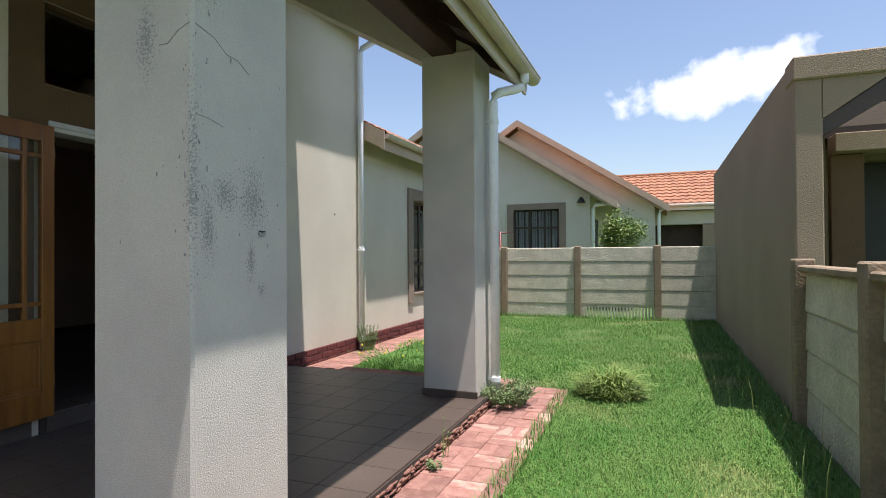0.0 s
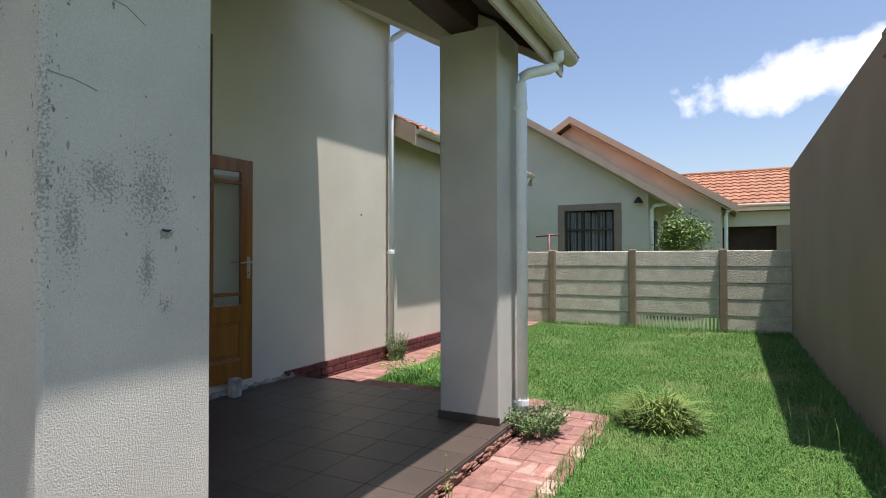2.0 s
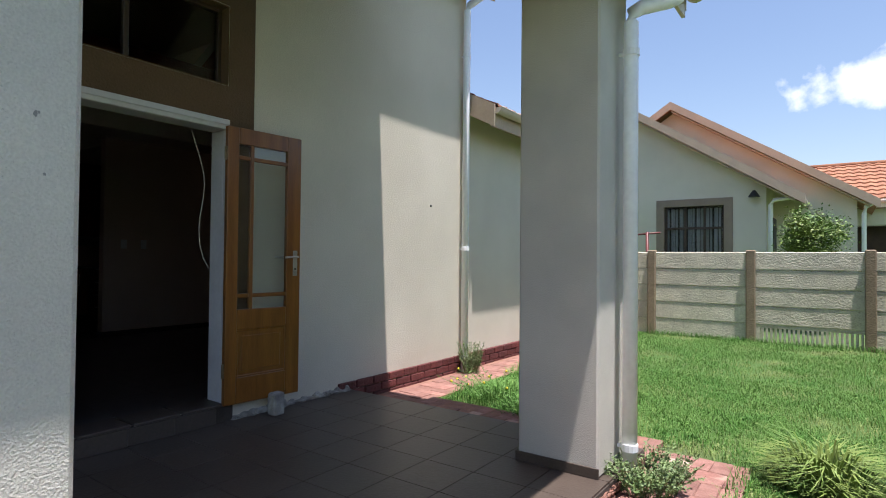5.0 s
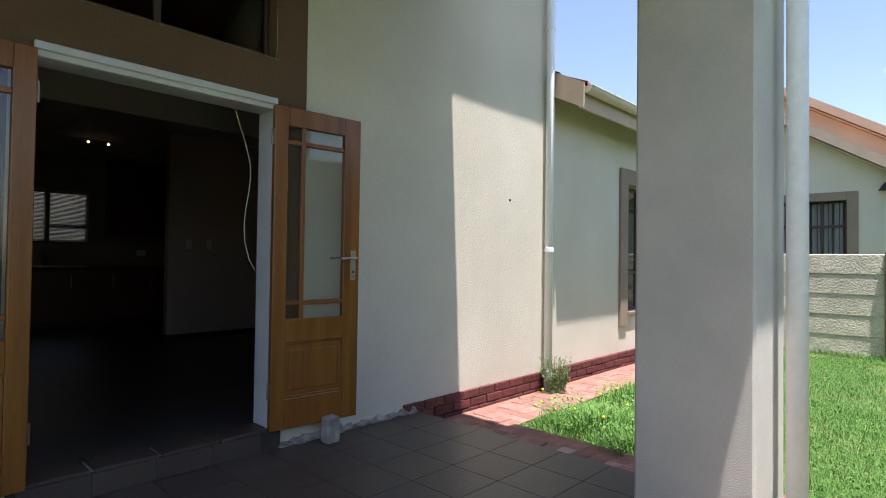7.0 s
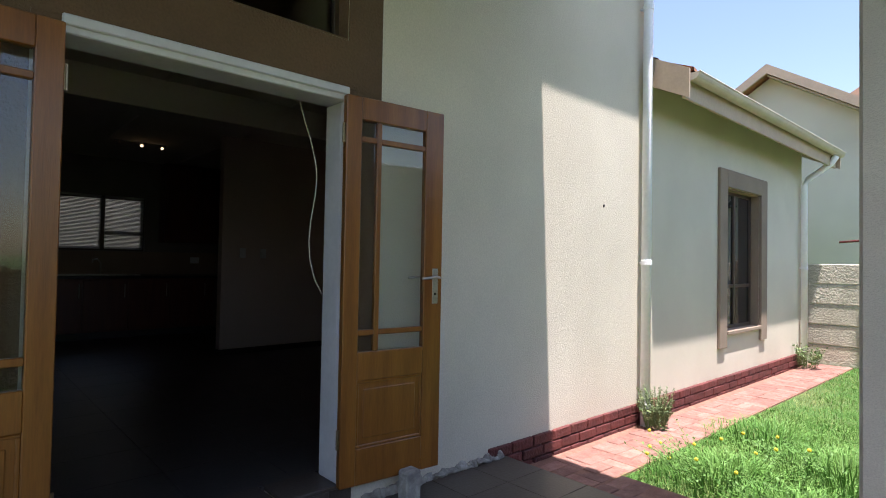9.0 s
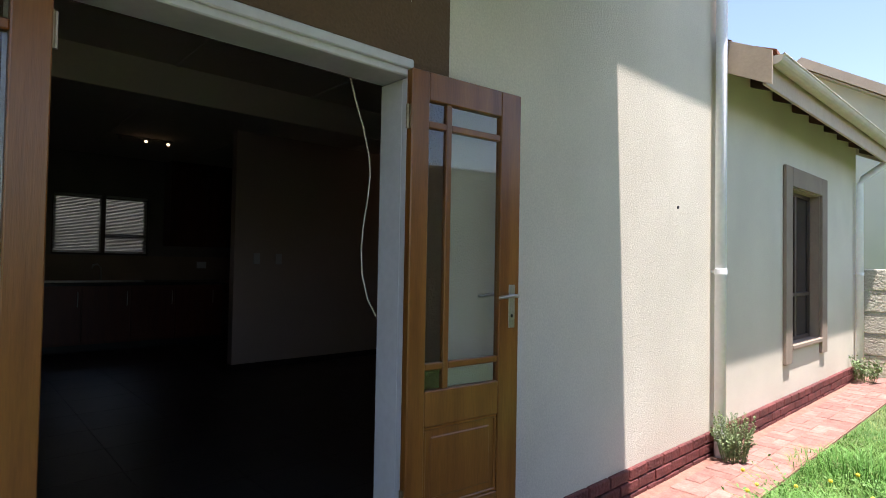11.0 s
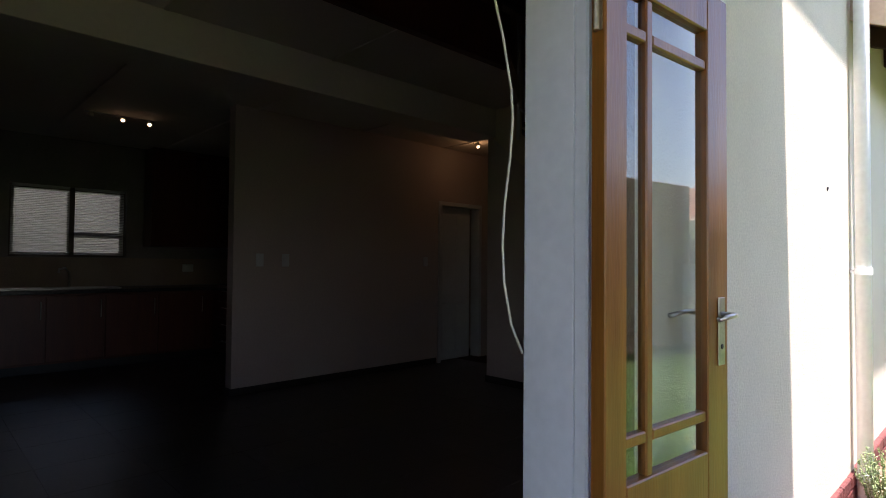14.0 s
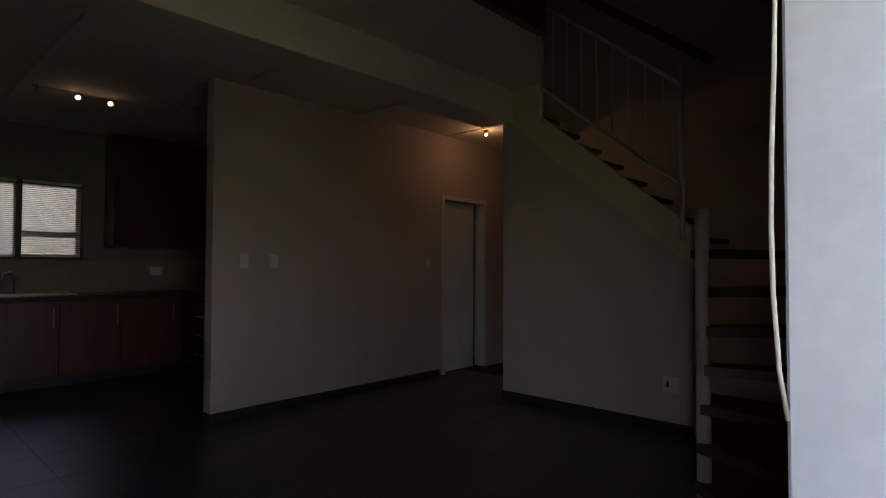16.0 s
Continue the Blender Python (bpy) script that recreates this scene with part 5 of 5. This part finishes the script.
leafy("weed_patch", -2.5, 5.8, GZ, 0.35, 0.22, 40, 12, 0.02, GRASS, "green weeds by the veranda edge", 27)
leafy("weed_clump", -1.30, 3.2, -0.1, 0.06, 0.06, 16, 12, 0.02, WEED, "small weed between pavers and slab", 25)
leafy("weed_clump", -1.34, 3.42, -0.1, 0.05, 0.3, 5, 5, 0.02, DRYGRASS, "thin dry weed at the slab edge", 28)
leafy("weed_clump", -3.9, 11.4, -0.1, 0.2, 0.35, 40, 20, 0.035, WEED, "weeds at the far wall corner", 26)


def bush(cx, cy, z, rx, rz, n, seed):
    rng = random.Random(seed)
    p = empty("garden_bush", (cx, cy, GZ))
    bm, lm = bmesh.new(), bmesh.new()
    for _ in range(9):
        a = rng.uniform(0, 2 * math.pi)
        add_tube(bm, [(cx, cy, GZ), (cx + 0.1 * math.cos(a), cy + 0.1 * math.sin(a), 0.8), (cx + rx * 0.7 * math.cos(a), cy + rx * 0.7 * math.sin(a), z + rng.uniform(-0.2, rz * 0.7))], [0.03, 0.02, 0.006], 6)
    clumps = [(rng.uniform(-rx, rx) * 0.75, rng.uniform(-rx, rx) * 0.75, rng.uniform(-rz, rz) * 0.75) for _ in range(16)]
    for _ in range(n):
        c0 = clumps[rng.randrange(16)]
        c = Vector((cx + c0[0] + rng.gauss(0, 0.13), cy + c0[1] + rng.gauss(0, 0.13), z + c0[2] + rng.gauss(0, 0.13)))
        d = Vector((rng.uniform(-1, 1), rng.uniform(-1, 1), rng.uniform(-0.6, 0.8))).normalized()
        u = d.cross(Vector((rng.uniform(-1, 1), rng.uniform(-1, 1), 1))).normalized()
        L = rng.uniform(0.03, 0.07)
        lm.faces.new([lm.verts.new(c), lm.verts.new(c + d * L * 0.5 + u * L * 0.3), lm.verts.new(c + d * L), lm.verts.new(c + d * L * 0.5 - u * L * 0.3)])
    local(mesh_object("branches", bm, DARKWOOD), p)
    tagged(local(mesh_object("leaves", lm, BUSH), p), kind="stuff")
    return tagged(p, "leafy green bush beyond the fence", "bush")


bush(-0.9, 14.2, 1.5, 0.5, 0.62, 12000, 31)

# ---- cloud, far off ----
def cloud():
    m = bpy.data.materials.new("cloud_vapour")
    m.use_nodes = True
    n, l = m.node_tree.nodes, m.node_tree.links
    n.clear()
    out, mix, tr, em = n.new("ShaderNodeOutputMaterial"), n.new("ShaderNodeMixShader"), n.new("ShaderNodeBsdfTransparent"), n.new("ShaderNodeEmission")
    em.inputs[0].default_value, em.inputs[1].default_value = (0.93, 0.95, 1.0, 1), 0.95
    tc, ns, ln, ma, mr = n.new("ShaderNodeTexCoord"), n.new("ShaderNodeTexNoise"), n.new("ShaderNodeVectorMath"), n.new("ShaderNodeMath"), n.new("ShaderNodeMapRange")
    mp = n.new("ShaderNodeMapping")
    l.new(tc.outputs["Object"], mp.inputs[0])
    mp.inputs["Scale"].default_value = (1 / 172, 1, 1 / 54)
    ln.operation = "LENGTH"
    l.new(mp.outputs[0], ln.inputs[0])
    ns.inputs["Scale"].default_value, ns.inputs["Detail"].default_value, ns.inputs["Roughness"].default_value = 0.026, 8.0, 0.55
    l.new(tc.outputs["Object"], ns.inputs["Vector"])
    ma.operation = "MULTIPLY_ADD"
    l.new(ns.outputs["Fac"], ma.inputs[0])
    ma.inputs[1].default_value = 1.05
    sub = n.new("ShaderNodeMath")
    sub.operation = "SUBTRACT"
    sub.inputs[0].default_value = 0.0
    l.new(ln.outputs["Value"], sub.inputs[1])
    l.new(sub.outputs[0], ma.inputs[2])
    mr.inputs["From Min"].default_value, mr.inputs["From Max"].default_value = 0.0, 0.3
    l.new(ma.outputs[0], mr.inputs[0])
    l.new(mr.outputs[0], mix.inputs[0])
    l.new(tr.outputs[0], mix.inputs[1])
    l.new(em.outputs[0], mix.inputs[2])
    l.new(mix.outputs[0], out.inputs[0])
    bm = bmesh.new()
    vs = [bm.verts.new(c) for c in ((-130, 0, -60), (130, 0, -60), (130, 0, 60), (-130, 0, 60))]
    bm.faces.new(vs)
    ob = mesh_object("backdrop_cloud", bm, m)
    ob.matrix_basis = pose(54, 600, 168, 0, -9, -5)
    ob.visible_shadow = False
    return tagged(ob, "white fair-weather cloud", "cloud", kind="structure")


cloud()

# ---- pieces of floors, paths and plinths ----
def piece_mesh(name, sx, sy, sz, bevel, mat):
    bm = bmesh.new()
    add_box(bm, (-sx / 2, -sy / 2, -sz), (sx / 2, sy / 2, 0), bevel)
    me = bpy.data.meshes.new(name)
    bm.to_mesh(me)
    bm.free()
    me.materials.append(mat)
    return me


def lay(name, me, parent, x, y, z, turn=0.0, tilt=0.0):
    ob = new(name, me)
    ob.parent = parent
    ob.matrix_parent_inverse = Matrix.Translation(parent.location).inverted()
    ob.matrix_basis = pose(x, y, z, random.uniform(-tilt, tilt), random.uniform(-tilt, tilt), turn)
    return ob


random.seed(8)
vt = empty("veranda_tiles", (-2.7, 2, 0))
tagged(vt, "dark slate-coloured veranda floor tiles", kind="structure")
TS = 0.33
tile = piece_mesh("tile", TS - 0.004, TS - 0.004, 0.011, 0.0008, SLATE)
nx = int((VX - XW) / TS)
for i in range(nx):
    for j in range(20):
        x, y = VX - 0.003 - TS * (i + 0.5), VY - 0.003 - TS * (j + 0.5)
        lay("tile", tile, vt, x, y, 0.0, 0, 0.02)
wx = VX - nx * TS - XW - 0.008
if wx > 0.03:
    cut = piece_mesh("tile", wx, TS - 0.006, 0.011, 0.002, SLATE)
    for j in range(20):
        lay("tile", cut, vt, XW + 0.004 + wx / 2, VY - 0.003 - TS * (j + 0.5), 0.0, 0, 0.0)
st = empty("step_tiles", (XW, 3.2, 0))
tagged(st, "dark tiles facing the door step", kind="structure")
riser = piece_mesh("tile", 0.012, 0.3, 0.115, 0.002, SLATE)
tread = piece_mesh("tile", 0.27, 0.3, 0.02, 0.003, SLATE)
for j in range(5):
    y = 2.62 + 0.15 + j * 0.302
    if y < 3.9:
        lay("tile", riser, st, XW + 0.027, y, 0.118)
for j in range(4):
    lay("tile", tread, st, XW - 0.1, 2.765 + j * 0.322, FLOOR)

rt = empty("room_tiles", (-7, 4, FLOOR))
tagged(rt, "dark grey floor tiles inside the house", kind="structure")
TS2 = 0.5
rtile = piece_mesh("tile", TS2 - 0.003, TS2 - 0.003, 0.006, 0.0005, ROOMTILE)
for i in range(13):
    for j in range(14):
        x, y = XI - 0.02 - TS2 * (i + 0.5), 0.75 + TS2 * (j + 0.5)
        if y < 7.6:
            lay("tile", rtile, rt, x, y, FLOOR, 0, 0.01)

pv = empty("brick_path", (-1.1, 2, GZ))
tagged(pv, "red clay paver path along the veranda", kind="structure")
bed = local(box("bed", (VX + 0.002, -2.0, -0.3), (-0.85, 5.55, -0.109), SAND, None, 0), pv)
brick = piece_mesh("paver", 0.107, 0.217, 0.05, 0.005, PAVER)
pale = piece_mesh("paver", 0.107, 0.217, 0.05, 0.005, PALEPAVER)
PW = 0.11
y = 5.42
row = 0
while y > -0.4:
    for col in range(2):
        x0 = VX + 0.02 + col * 0.22
        if (row + col) % 2:
            for q in range(2):
                lay("paver", pale if random.random() < 0.15 else brick, pv, x0 + PW * (q + 0.5), y, -0.10 + random.uniform(-0.004, 0.004), random.uniform(-1.5, 1.5), 1.2)
        else:
            for q in range(2):
                lay("paver", pale if random.random() < 0.15 else brick, pv, x0 + 0.11, y + PW * (q - 0.5), -0.10 + random.uniform(-0.004, 0.004), 90 + random.uniform(-1.5, 1.5), 1.2)
    lay("paver", pale if random.random() < 0.15 else brick, pv, VX + 0.02 + 0.44 + PW / 2, y, -0.10 + random.uniform(-0.005, 0.005), random.uniform(-2, 2), 1.4)
    y -= 0.22
    row += 1
hp = empty("brick_path", (-3.8, 8, GZ))
tagged(hp, "red clay paver path along the house wall", kind="structure")
local(box("bed", (XW + 0.003, VY + 0.001, -0.3), (-3.49, 12.0, -0.113), SAND, None, 0), hp)
y, row = VY + 0.12, 0
while y < 12.0:
    for col in range(2):
        x0 = XW + 0.1 + col * 0.22
        if (row + col) % 2:
            for q in range(2):
                lay("paver", brick, hp, x0 + PW * (q + 0.5), y, -0.108 + random.uniform(-0.004, 0.004), random.uniform(-1.5, 1.5), 1.0)
        else:
            for q in range(2):
                lay("paver", brick, hp, x0 + 0.11, y + PW * (q - 0.5), -0.108 + random.uniform(-0.004, 0.004), 90, 1.0)
    y += 0.22
    row += 1
ep = empty("brick_edging", (-2.5, 5.25, GZ))
tagged(ep, "row of red pavers along the veranda end", kind="structure")
local(box("bed", (-3.42, VY + 0.001, -0.3), (VX, VY + 0.45, -0.065), SAND, None, 0), ep)
for row in range(2):
    for i in range(18):
        lay("paver", pale if random.random() < 0.15 else brick, ep, -3.36 + i * 0.112, VY + 0.115 + 0.22 * row, -0.052 - 0.012 * row + random.uniform(-0.004, 0.004), random.uniform(-2, 2), 1.0)

pl = empty("brick_plinth", (XW, 8, GZ))
tagged(pl, "dark red painted brick plinth at the wall foot", kind="structure")
pb = piece_mesh("brick", 0.05, 0.216, 0.07, 0.006, PLINTH)
for course in range(3):
    for i in range(31):
        y = VY - 0.05 + 0.11 * (course % 2) + i * 0.226
        if y < 11.75:
            lay("brick", pb, pl, XW + 0.001 + random.uniform(-0.004, 0.004), y, -0.085 + course * 0.078, 0, 0.8)
vs = empty("veranda_skirting", (XW, 0, 0))
tagged(vs, "dark tile skirting along the house wall", kind="structure")
sk = piece_mesh("tile", 0.012, TS - 0.004, 0.12, 0.0015, SLATE)
for j in range(16):
    lay("tile", sk, vs, XW + 0.0075, 2.37 - TS * j, 0.121)
